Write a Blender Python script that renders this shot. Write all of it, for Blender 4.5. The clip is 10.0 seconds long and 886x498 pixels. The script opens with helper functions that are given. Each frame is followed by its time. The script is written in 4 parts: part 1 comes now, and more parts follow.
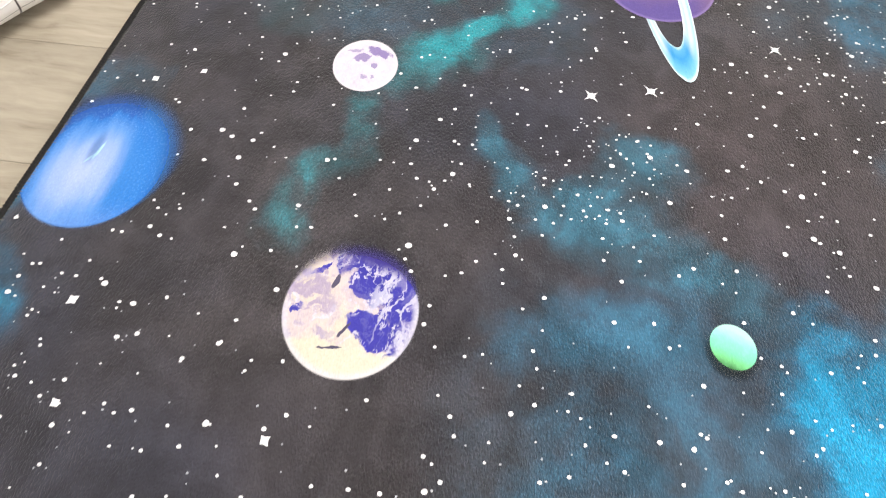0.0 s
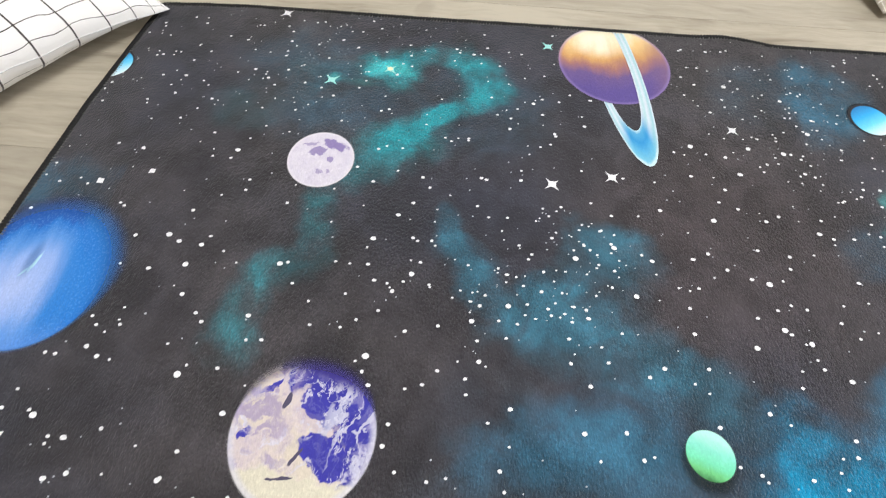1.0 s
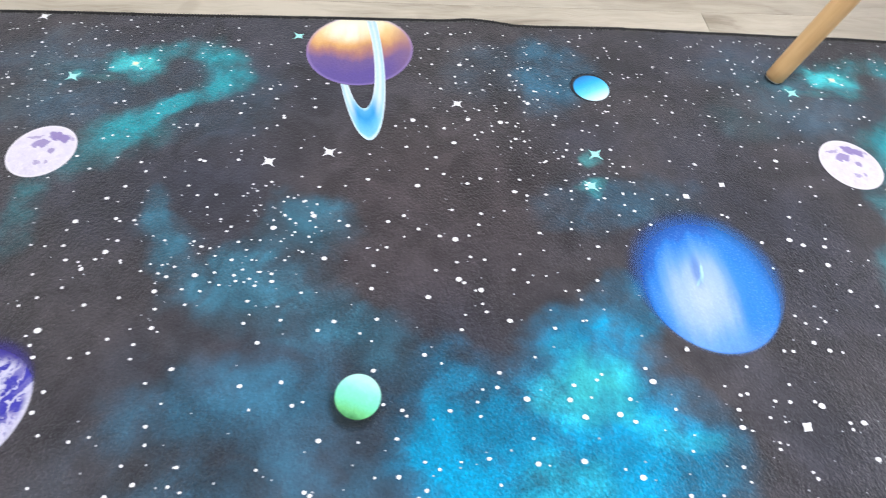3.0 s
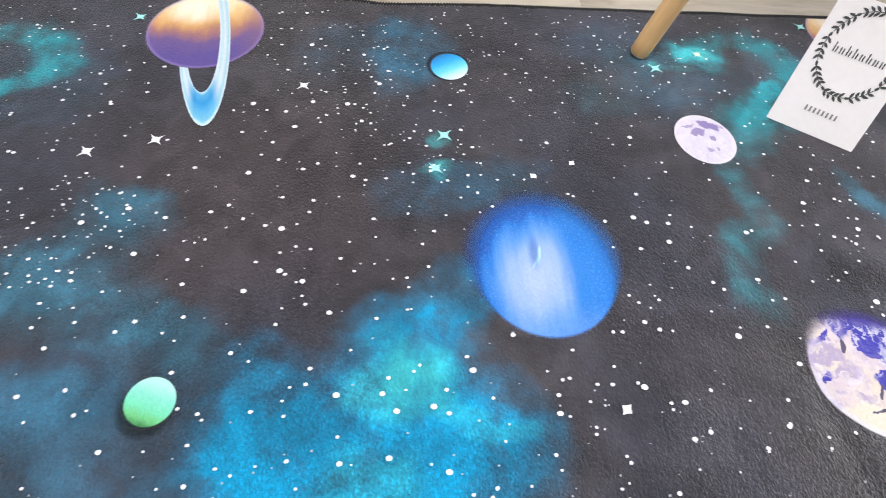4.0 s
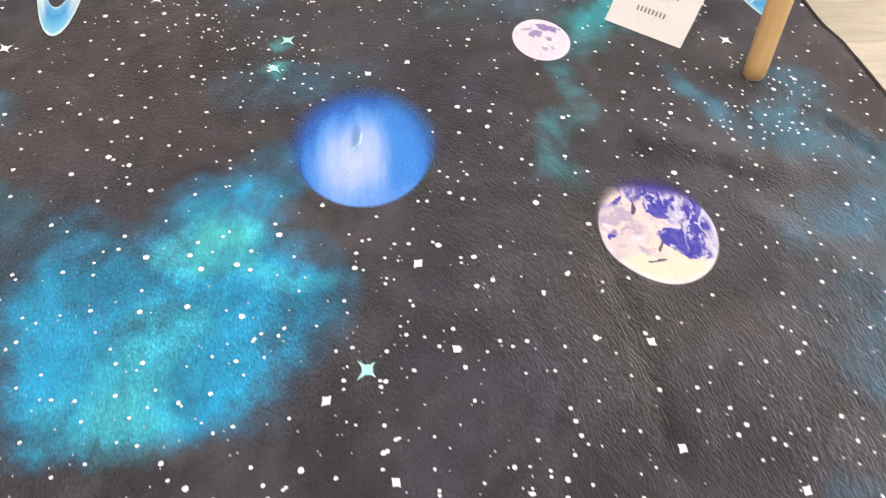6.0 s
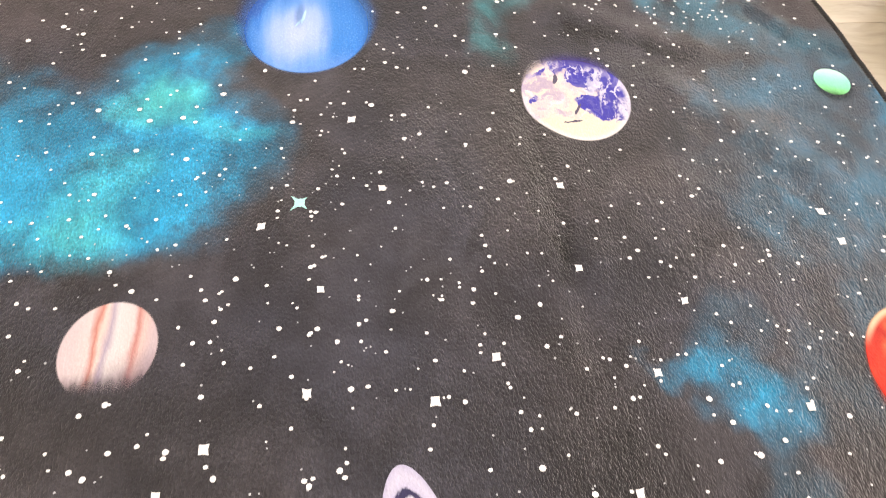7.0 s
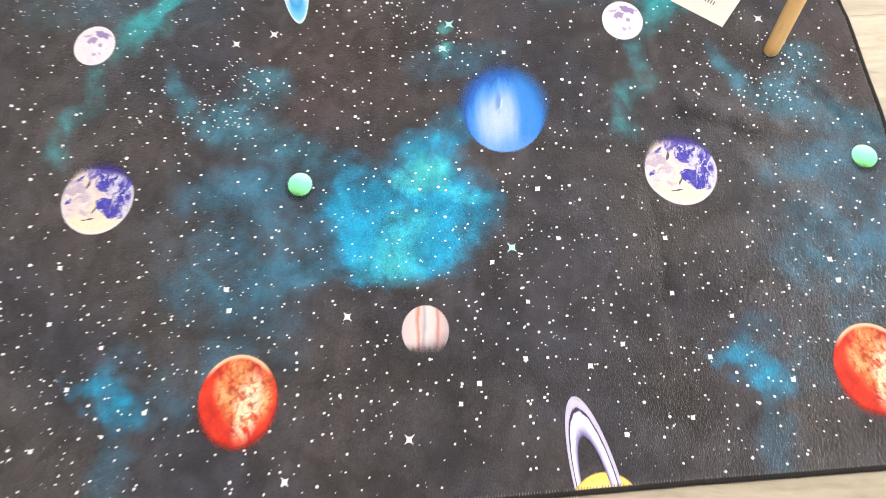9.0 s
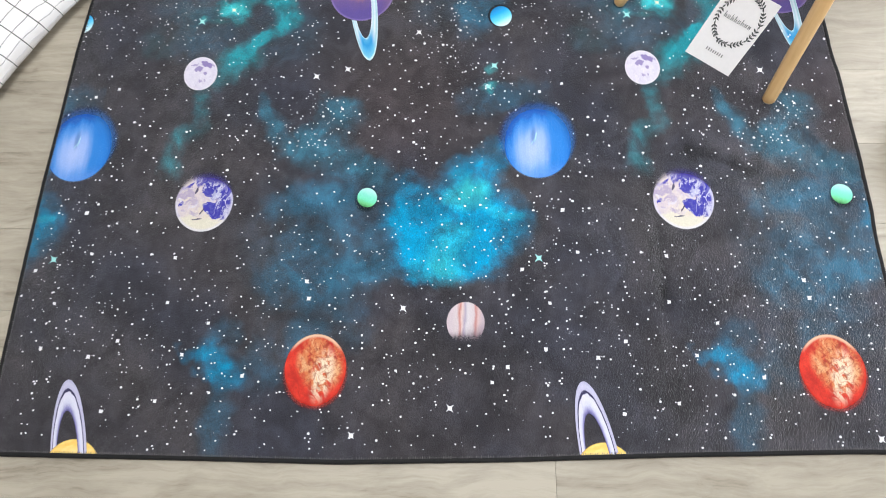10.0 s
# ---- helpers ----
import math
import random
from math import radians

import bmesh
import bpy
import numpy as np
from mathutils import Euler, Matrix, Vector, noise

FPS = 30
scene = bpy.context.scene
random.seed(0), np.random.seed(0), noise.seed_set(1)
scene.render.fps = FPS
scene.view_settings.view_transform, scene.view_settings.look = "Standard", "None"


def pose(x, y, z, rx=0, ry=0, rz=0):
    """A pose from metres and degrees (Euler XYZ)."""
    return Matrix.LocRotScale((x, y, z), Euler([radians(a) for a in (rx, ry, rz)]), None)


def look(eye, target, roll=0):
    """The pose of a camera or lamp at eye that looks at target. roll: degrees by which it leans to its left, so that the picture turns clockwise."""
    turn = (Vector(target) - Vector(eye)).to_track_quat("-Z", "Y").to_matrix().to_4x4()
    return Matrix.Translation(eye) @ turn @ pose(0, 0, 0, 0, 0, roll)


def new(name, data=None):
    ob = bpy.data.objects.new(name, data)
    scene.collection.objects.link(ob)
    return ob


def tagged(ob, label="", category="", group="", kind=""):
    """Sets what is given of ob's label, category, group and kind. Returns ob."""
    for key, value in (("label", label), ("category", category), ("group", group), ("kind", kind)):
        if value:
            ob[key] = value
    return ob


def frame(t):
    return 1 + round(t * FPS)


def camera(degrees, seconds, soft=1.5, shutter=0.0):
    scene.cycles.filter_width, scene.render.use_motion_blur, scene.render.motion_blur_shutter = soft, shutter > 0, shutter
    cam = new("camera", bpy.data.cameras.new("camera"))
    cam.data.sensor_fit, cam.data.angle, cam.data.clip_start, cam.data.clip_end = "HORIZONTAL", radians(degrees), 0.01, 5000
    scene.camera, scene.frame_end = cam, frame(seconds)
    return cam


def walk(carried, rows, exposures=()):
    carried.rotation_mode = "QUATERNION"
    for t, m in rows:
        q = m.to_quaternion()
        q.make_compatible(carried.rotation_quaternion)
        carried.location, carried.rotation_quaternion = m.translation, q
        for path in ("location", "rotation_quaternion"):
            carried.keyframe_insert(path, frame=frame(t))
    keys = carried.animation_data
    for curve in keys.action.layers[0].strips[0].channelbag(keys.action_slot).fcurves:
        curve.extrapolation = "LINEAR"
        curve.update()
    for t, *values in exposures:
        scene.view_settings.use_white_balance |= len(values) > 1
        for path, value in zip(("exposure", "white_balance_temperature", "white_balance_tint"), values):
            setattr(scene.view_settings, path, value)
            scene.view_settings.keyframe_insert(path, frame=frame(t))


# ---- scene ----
cam = camera(76.5, 10.0, 0.9, 0.34)

PATH = [
    (0, (0.409, 0.303, 0.444), (0.347, 1.279, -1.301), 3.4),
    (0.5, (0.413, 0.336, 0.442), (0.381, 1.372, -1.268), 4.0),
    (1, (0.424, 0.363, 0.453), (0.411, 1.477, -1.208), 3.9),
    (1.5, (0.461, 0.373, 0.467), (0.473, 1.508, -1.18), 4.0),
    (2, (0.544, 0.348, 0.474), (0.585, 1.498, -1.162), 3.7),
    (2.5, (0.615, 0.327, 0.472), (0.695, 1.492, -1.152), 4.4),
    (3, (0.694, 0.316, 0.462), (0.79, 1.47, -1.168), 4.4),
    (3.2, (0.724, 0.319, 0.459), (0.855, 1.458, -1.18), 5.3),
    (4.3, (0.867, 0.324, 0.442), (1.076, 1.442, -1.203), 6.7),
    (4.5, (0.887, 0.322, 0.444), (1.098, 1.441, -1.2), 6.4),
    (5, (0.924, 0.298, 0.434), (1.14, 1.425, -1.204), 5.9),
    (5.2, (0.934, 0.282, 0.432), (1.152, 1.4, -1.212), 6.0),
    (6.3, (1.016, 0.158, 0.427), (1.238, 1.22, -1.253), 6.2),
    (6.5, (1.028, 0.126, 0.419), (1.253, 1.181, -1.265), 6.5),
    (7, (1.038, 0.072, 0.415), (1.285, 1.06, -1.307), 8.2),
    (7.5, (1.024, 0.066, 0.422), (1.257, 0.989, -1.337), 8.4),
    (7.7, (1.006, 0.069, 0.419), (1.195, 0.98, -1.351), 6.3),
    (8, (0.965, 0.104, 0.429), (1.114, 0.932, -1.385), 5.8),
    (8.2, (0.936, 0.138, 0.477), (1.054, 0.877, -1.378), 5.1),
    (8.5, (0.907, 0.148, 0.599), (0.98, 0.81, -1.287), 2.8),
    (8.7, (0.886, 0.147, 0.709), (0.936, 0.755, -1.196), 1.4),
    (9, (0.866, 0.123, 0.835), (0.876, 0.689, -1.083), -1.9),
    (9.5, (0.845, 0.099, 0.963), (0.813, 0.62, -0.967), -5.4),
    (10, (0.83, 0.109, 1.036), (0.766, 0.623, -0.896), -7.1),
]
EXPOSURES = [(0, 0.80, 6250, 13), (0.5, 0.64, 6150, 12), (1.0, 0.42, 5950, 10), (1.5, 0.36, 5750, 10), (2.0, 0.53, 5550, 11), (2.5, 0.62, 5580, 12), (3.0, 0.60, 5650, 13), (4.5, 0.42, 5900, 15), (6.5, 0.58, 6800, 17), (7.0, 0.70, 7000, 17), (7.5, 0.75, 7100, 16), (8.0, 0.70, 7200, 15), (8.5, 0.74, 7100, 14), (9.0, 0.73, 6550, 12), (9.5, 0.57, 5950, 10), (10, 0.42, 5700, 10)]
walk(cam, [(t, look(eye, target, roll)) for t, eye, target, roll in PATH], EXPOSURES)

# ---- light ----
world = bpy.data.worlds.new("sky")
scene.world = world
world.use_nodes = True
wn = world.node_tree.nodes
sky = wn.new("ShaderNodeTexSky")
sky.sky_type, sky.sun_disc, sky.sun_elevation, sky.sun_rotation = "NISHITA", False, radians(45), radians(80)
wn["Background"].inputs["Strength"].default_value = 0.12
world.node_tree.links.new(sky.outputs[0], wn["Background"].inputs[0])


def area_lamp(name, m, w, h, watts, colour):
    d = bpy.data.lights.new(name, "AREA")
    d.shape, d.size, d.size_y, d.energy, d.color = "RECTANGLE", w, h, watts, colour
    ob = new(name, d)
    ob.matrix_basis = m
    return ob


# light of an unseen window, put on the right because shadows fall left
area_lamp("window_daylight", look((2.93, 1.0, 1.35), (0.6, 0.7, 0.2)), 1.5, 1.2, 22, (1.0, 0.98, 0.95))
# overhead fill from an added lamp that is never in view
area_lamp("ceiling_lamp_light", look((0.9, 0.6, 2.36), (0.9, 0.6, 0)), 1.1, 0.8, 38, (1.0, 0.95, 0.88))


# ---- materials ----
class Nodes:
    """Short hands for a node material."""

    def __init__(self, name):
        self.mat = bpy.data.materials.new(name)
        self.mat.use_nodes = True
        self.tree = self.mat.node_tree
        self.bsdf = self.tree.nodes["Principled BSDF"]
        self.out = self.tree.nodes["Material Output"]

    def put(self, sock, v):
        if isinstance(v, bpy.types.NodeSocket):
            self.tree.links.new(v, sock)
        elif v is not None:
            if isinstance(v, tuple) and len(v) == 3 and sock.type == "RGBA":
                v = (*v, 1)
            sock.default_value = v

    def coord(self):
        return self.tree.nodes.new("ShaderNodeTexCoord").outputs["Object"]

    def math(self, op, a, b=None, c=None, clamp=False):
        n = self.tree.nodes.new("ShaderNodeMath")
        n.operation, n.use_clamp = op, clamp
        for k, v in enumerate((a, b, c)):
            self.put(n.inputs[k], v)
        return n.outputs[0]

    def vec(self, op, a, b=None):
        n = self.tree.nodes.new("ShaderNodeVectorMath")
        n.operation = op
        self.put(n.inputs[0], a)
        if op == "SCALE":
            self.put(n.inputs["Scale"], b)
        elif b is not None:
            self.put(n.inputs[1], b)
        return n.outputs["Value" if op in ("LENGTH", "DISTANCE", "DOT_PRODUCT") else "Vector"]

    def xyz(self, v):
        n = self.tree.nodes.new("ShaderNodeSeparateXYZ")
        self.put(n.inputs[0], v)
        return n.outputs[0], n.outputs[1], n.outputs[2]

    def join(self, x, y, z=0.0):
        n = self.tree.nodes.new("ShaderNodeCombineXYZ")
        for k, v in enumerate((x, y, z)):
            self.put(n.inputs[k], v)
        return n.outputs[0]

    def noise(self, v, scale, detail=3.0, rough=0.55, warp=0.0, colour=False):
        n = self.tree.nodes.new("ShaderNodeTexNoise")
        self.put(n.inputs["Vector"], v)
        for key, val in (("Scale", scale), ("Detail", detail), ("Roughness", rough), ("Distortion", warp)):
            n.inputs[key].default_value = val
        return n.outputs["Color" if colour else "Fac"]

    def place(self, v, loc=(0, 0, 0), rot=0.0, scale=(1, 1, 1)):
        n = self.tree.nodes.new("ShaderNodeMapping")
        n.vector_type = "TEXTURE"
        self.put(n.inputs[0], v)
        n.inputs["Location"].default_value = loc
        n.inputs["Rotation"].default_value = (0, 0, radians(rot))
        n.inputs["Scale"].default_value = scale
        return n.outputs[0]

    def step(self, v, lo, hi, a=0.0, b=1.0):
        n = self.tree.nodes.new("ShaderNodeMapRange")
        n.interpolation_type = "SMOOTHSTEP"
        for k, x in enumerate((v, lo, hi, a, b)):
            self.put(n.inputs[k], x)
        return n.outputs[0]

    def mix(self, fac, a, b):
        n = self.tree.nodes.new("ShaderNodeMix")
        n.data_type = "RGBA"
        self.put(n.inputs[0], fac)
        self.put(n.inputs[6], a)
        self.put(n.inputs[7], b)
        return n.outputs[2]

    def ramp(self, fac, *stops):
        n = self.tree.nodes.new("ShaderNodeValToRGB")
        self.put(n.inputs[0], fac)
        e = n.color_ramp.elements
        while len(e) < len(stops):
            e.new(0.5)
        for el, (pos, col) in zip(e, stops):
            el.position, el.color = pos, (*col, 1)
        return n.outputs[0]

    def random(self):
        return self.tree.nodes.new("ShaderNodeObjectInfo").outputs["Random"]

    def bump(self, height, strength, distance):
        n = self.tree.nodes.new("ShaderNodeBump")
        n.inputs["Strength"].default_value, n.inputs["Distance"].default_value = strength, distance
        self.put(n.inputs["Height"], height)
        self.put(self.bsdf.inputs["Normal"], n.outputs[0])

    def surface(self, colour, rough=0.8, sheen=0.0, spec=0.5, metal=0.0):
        b = self.bsdf.inputs
        self.put(b["Base Color"], colour)
        self.put(b["Roughness"], rough)
        b["Sheen Weight"].default_value, b["Sheen Roughness"].default_value = sheen, 0.5
        b["Specular IOR Level"].default_value, b["Metallic"].default_value = spec, metal
        return self.mat

    def fade(self, alpha):
        """Mixes the surface with nothing, where the print thins out."""
        clear = self.tree.nodes.new("ShaderNodeBsdfTransparent")
        m = self.tree.nodes.new("ShaderNodeMixShader")
        self.put(m.inputs[0], alpha)
        self.tree.links.new(clear.outputs[0], m.inputs[1])
        self.tree.links.new(self.bsdf.outputs[0], m.inputs[2])
        self.tree.links.new(m.outputs[0], self.out.inputs[0])


PERIOD = 0.925      # repeat of the print along the rug, on the whole


def repeat_at(x, y):
    """How far along the rug the print at x, y comes again: the cloth is stretched unevenly."""
    return float(np.interp(y, (.2, .50, .56, .65, .77, .9, 1.04), (.936, .936, .937, .930, .923, .912, .906))) - .025 * min(1.0, max(0.0, (x - .4) / .25))


def repeats(x, y):
    """The places of one point of the print: before, at and after its first repeat."""
    return (-1, x - repeat_at(0, y)), (0, x), (1, x + repeat_at(x, y))


PILE = dict(rough=0.74, sheen=0.17, spec=0.26)


def pile(n, v, deep=1.0, ruffled=None):
    """Short brushed pile: crisp slanted tufts, plainer where it is smoothed down, clumped where it is ruffled. Gives a factor for the colour."""
    tuft = n.noise(n.place(v, rot=4, scale=(1, 1.9, 1)), 590, 1.5, 0.5, 0.4)
    fine = n.noise(n.place(v, rot=8, scale=(1, 2.2, 1)), 1200, 2.0, 0.6)
    rough = n.step(n.noise(v, 4.5, 4, 0.6), 0.38, 0.60, 0.42, 1.15)
    height = n.math("MULTIPLY", n.math("ADD", tuft, n.math("MULTIPLY", fine, 0.35)), rough)
    if ruffled is not None:
        clump = n.noise(n.place(v, rot=-20, scale=(1, 1.7, 1)), 210, 2.0, 0.55, 0.6)
        height = n.math("ADD", height, n.math("MULTIPLY", clump, n.math("MULTIPLY_ADD", ruffled, 1.0, 0.15)))
        tuft = n.math("ADD", tuft, n.math("MULTIPLY", n.math("SUBTRACT", clump, 0.5), n.math("MULTIPLY", ruffled, 0.5)))
    n.bump(height, 0.95 * deep, 0.0030)
    # glints on the tufts and dark hollows between, put into the colour
    tuft_shading = n.math("SUBTRACT", n.math("ADD", n.step(tuft, 0.34, 0.48, 0.76, 1.0), n.step(tuft, 0.56, 0.68, 0.0, 0.40)), 1.0)
    return n.math("MULTIPLY_ADD", n.math("ADD", tuft_shading, n.math("MULTIPLY_ADD", fine, 0.36, -0.18)), n.math("MULTIPLY", rough, deep), 1.0)


# clouds of the print: centre x, y, radii, turn, strength
TEAL_ARC = [(.335, .924, .045, .032, 10, .85), (.37, .95, .045, .028, 25, .6), (.415, .957, .045, .026, -10, .55), (.452, .932, .035, .035, -40, .6),
            (.459, .897, .04, .022, 20, .6), (.42, .868, .05, .021, 35, .85), (.385, .838, .05, .029, 40, .9), (.358, .805, .045, .035, 30, .85), (.39, .80, .03, .04, 0, .4)]
TEAL_TRAIL = [(.345, .782, .035, .035, 0, .6), (.313, .757, .03, .03, 0, .6), (.292, .715, .022, .04, 0, .6), (.288, .668, .018, .045, 0, .4),
              (.262, .628, .035, .028, 30, .55), (.247, .59, .026, .04, 0, .55), (.252, .552, .024, .03, 0, .35), (.177, .84, .05, .04, 0, .2), (.255, .90, .05, .05, 0, .2)]
HOOK = [(.424, .684, .021, .03, 0, .6), (.440, .655, .026, .036, 30, .65), (.462, .625, .034, .03, -30, .65), (.495, .60, .045, .03, -20, .65),
        (.53, .627, .04, .028, 20, .5), (.552, .662, .042, .032, 45, .65), (.582, .693, .045, .030, 10, .75), (.602, .665, .034, .045, 0, .55),
        (.56, .602, .07, .036, -10, .65), (.515, .572, .06, .03, -15, .5), (.60, .562, .08, .034, -15, .6), (.655, .545, .05, .03, -15, .4)]
VEIL = [(.547, .487, .08, .042, 0, .65), (.618, .395, .09, .09, 0, .5), (.493, .322, .065, .055, 30, .62),
        (.642, .34, .08, .045, 0, .62), (.633, .52, .07, .06, 0, .5), (.544, .212, .04, .09, 0, .45), (.48, .47, .04, .04, 0, .4),
        (.625, .254, .05, .06, 0, .3), (.52, .40, .05, .04, 0, .35), (.58, .30, .06, .05, 0, .35), (.53, .38, .13, .17, 0, .2), (.854, .972, .045, .04, 0, .62), (.875, .925, .055, .05, 0, .75),
        (.854, .885, .04, .05, 0, .35), (.879, .706, .06, .04, 0, .5), (.938, .712, .075, .035, 0, .45),
        (.465, .172, .04, .06, 0, .35), (.389, .07, .035, .08, 0, .45), (.392, .215, .03, .035, 0, .35),
        (.24, .93, .09, .07, 0, .28), (.29, .86, .10, .07, 20, .34), (.45, .87, .09, .08, 0, .26), (.80, .93, .08, .06, 0, .24)]
BRIGHT = [(.805, .42, .115, .095, 0, 1.0), (.892, .44, .072, .07, 0, .9), (.855, .522, .066, .058, 0, .8), (.888, .572, .036, .04, 0, .6),
          (.795, .370, .095, .048, 0, .9), (.862, .37, .06, .05, 0, .8), (.72, .483, .050, .055, 0, .75), (.745, .44, .05, .05, 0, .5), (.73, .35, .05, .035, 0, .5), (.705, .43, .04, .05, 0, .25),
          (.335, .190, .045, .014, -8, .4), (.375, .176, .05, .03, -25, .55), (.408, .152, .036, .036, 0, .45)]
CORE = [(.853, .494, .052, .040, 0, 1.0), (.80, .358, .050, .042, 0, .42), (.815, .41, .04, .035, 0, .35), (.765, .35, .04, .022, 0, .28),
        (.90, .455, .05, .015, -15, .3), (.334, .922, .026, .022, 0, 1.0)]
HALO = [(.338, .925, .030, .020, 15, .8), (.338, .925, .014, .010, 0, .5), (.271, .897, .014, .014, 0, .5), (.901, .779, .014, .018, 0, .5),
        (.888, .730, .013, .013, 0, .5), (.30, .89, .02, .012, 20, .3)]
# shade of turned nap and folds, darkened into the rug's colour
NAP_SHADE = [(1.200, .36, .020, .10, 4, .55), (1.175, .29, .05, .03, 20, .3), (1.30, .575, .05, .014, -18, .6), (1.375, .548, .045, .012, -30, .6), (1.29, .50, .09, .03, -12, .3),
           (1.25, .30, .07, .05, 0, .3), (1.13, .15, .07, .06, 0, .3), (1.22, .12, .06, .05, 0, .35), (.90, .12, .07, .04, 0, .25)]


def rug_material():
    n = Nodes("printed_plush")
    v = n.coord()
    x, y, _ = n.xyz(v)
    # the second repeat shows the same clouds again
    again = n.math("SUBTRACT", n.step(y, 0.50, 1.0, 0.938, 0.907), n.step(x, 1.33, 1.58, 0.0, 0.022))
    wrapped = n.join(n.math("SUBTRACT", x, n.math("MULTIPLY", n.math("GREATER_THAN", x, 1.02), again)), y)
    wrapped = n.vec("ADD", wrapped, n.vec("MULTIPLY", (PERIOD, 0, 0), n.join(n.math("LESS_THAN", x, 0.085), 0.0)))
    w1 = n.vec("SCALE", n.vec("SUBTRACT", n.noise(wrapped, 13, 3, 0.55, colour=True), (0.5, 0.5, 0.5)), 0.070)
    w2 = n.vec("SCALE", n.vec("SUBTRACT", n.noise(wrapped, 40, 2, 0.5, colour=True), (0.5, 0.5, 0.5)), 0.028)
    at = n.vec("MULTIPLY", n.vec("ADD", wrapped, n.vec("ADD", w1, w2)), (1, 1, 0))
    wisps = n.math("MULTIPLY", n.step(n.noise(wrapped, 22, 4, 0.5, 0.7), 0.32, 0.62, 0.15, 1.2), n.step(n.noise(n.place(wrapped, rot=35, scale=(2, 1, 1)), 55, 3, 0.5), 0.3, 0.7, 0.85, 1.12))

    calm = n.math("MULTIPLY", n.math("MULTIPLY_ADD", wisps, 0.55, 0.48), n.step(n.noise(wrapped, 34, 5, 0.65, 0.6), 0.34, 0.62, 0.70, 1.12))

    done = [None]

    def cloud(group, by=wisps, where=at):
        """Soft cover of a group of ellipses; each group waits for the one before it, which keeps the shader small."""
        if done[0] is not None:
            where = n.vec("ADD", where, n.vec("SCALE", n.join(done[0], done[0]), 1e-7))
        total = None
        for cx, cy, rx, ry, rot, k in group:
            d = n.vec("LENGTH", n.place(where, (cx, cy, 0), rot, (rx * 1.25, ry * 1.25, 1)))
            f = n.step(d, 1.0, 0.25, 0.0, k)
            total = f if total is None else n.math("ADD", total, f)
        done[0] = n.math("MULTIPLY", total, by, clamp=True)
        return done[0]

    base = n.ramp(n.noise(v, 5, 4), (0.3, (0.0290, 0.0268, 0.0340)), (0.7, (0.053, 0.0465, 0.0490)))
    base = n.mix(n.step(n.noise(v, 3.2, 3, 0.5), 0.42, 0.62, 0, 0.65), base, (0.026, 0.029, 0.045))
    warm = n.step(n.vec("LENGTH", n.place(at, (.71, .70, 0), 0, (.19, .20, 1))), 1.0, 0.3, 0.0, 0.6)
    base = n.mix(warm, base, (0.047, 0.035, 0.037))
    c = n.mix(n.math("MULTIPLY", cloud(VEIL, by=n.math("MULTIPLY_ADD", wisps, 0.75, 0.32)), 0.85), base, (0.030, 0.125, 0.205))
    c = n.mix(n.math("MULTIPLY", cloud(HOOK, by=n.math("MULTIPLY_ADD", wisps, 0.72, 0.32)), 0.85), c, (0.035, 0.135, 0.20))
    c = n.mix(cloud(TEAL_TRAIL, by=n.math("MULTIPLY_ADD", wisps, 0.8, 0.2)), c, (0.035, 0.15, 0.18))
    c = n.mix(cloud(TEAL_ARC, by=n.math("MULTIPLY_ADD", wisps, 0.75, 0.22)), c, (0.017, 0.25, 0.295))
    c = n.mix(cloud(BRIGHT, by=calm), c, (0.004, 0.240, 0.440))
    c = n.mix(cloud(CORE, by=calm), c, (0.055, 0.52, 0.58))
    c = n.mix(cloud(HALO, by=calm), c, (0.06, 0.50, 0.52))
    # the near right part is ruffled; its sheen is raised to brighten it
    ruffled = n.math("MULTIPLY", n.math("MULTIPLY", n.step(x, 0.80, 1.30), n.step(y, 0.66, 0.42)), n.step(n.noise(v, 6, 4, 0.6), 0.35, 0.60, 0.3, 1.0))
    speck = pile(n, v, ruffled=ruffled)
    # shading of nap that lies another way, painted into the colour
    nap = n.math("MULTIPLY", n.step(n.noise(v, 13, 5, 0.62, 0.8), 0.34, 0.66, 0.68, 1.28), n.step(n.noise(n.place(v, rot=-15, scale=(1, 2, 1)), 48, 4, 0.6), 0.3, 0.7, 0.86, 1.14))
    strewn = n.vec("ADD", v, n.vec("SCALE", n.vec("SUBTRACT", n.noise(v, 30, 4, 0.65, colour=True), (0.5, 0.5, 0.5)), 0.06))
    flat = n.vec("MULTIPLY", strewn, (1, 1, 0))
    nap = n.math("MULTIPLY", nap, n.math("SUBTRACT", 1.0, cloud(NAP_SHADE, by=n.step(n.noise(v, 60, 4, 0.6), 0.3, 0.6, 0.5, 1.2), where=flat)))
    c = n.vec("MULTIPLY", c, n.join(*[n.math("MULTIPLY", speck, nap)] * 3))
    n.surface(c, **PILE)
    n.put(n.bsdf.inputs["Sheen Weight"], n.math("MULTIPLY_ADD", ruffled, 0.28, PILE["sheen"]))
    return n.mat


def printed(name, radius, paint, ink=1.0):
    """A print on the plush. paint(n, p) gives colour and cover, with p in radii from its middle."""
    n = Nodes(name)
    v = n.coord()
    p = n.vec("MULTIPLY", n.vec("DIVIDE", v, (radius[0], radius[1], 1)), (1, 1, 0))
    colour, cover = paint(n, p)
    speck = n.math("MULTIPLY", pile(n, v, 0.22), ink)
    colour = n.vec("MULTIPLY", colour, n.join(*[speck] * 3))
    n.surface(colour, **PILE)
    n.fade(cover)
    return n.mat


def disc(n, p, soft):
    return n.step(n.vec("LENGTH", p), 1 + soft, 1 - soft)


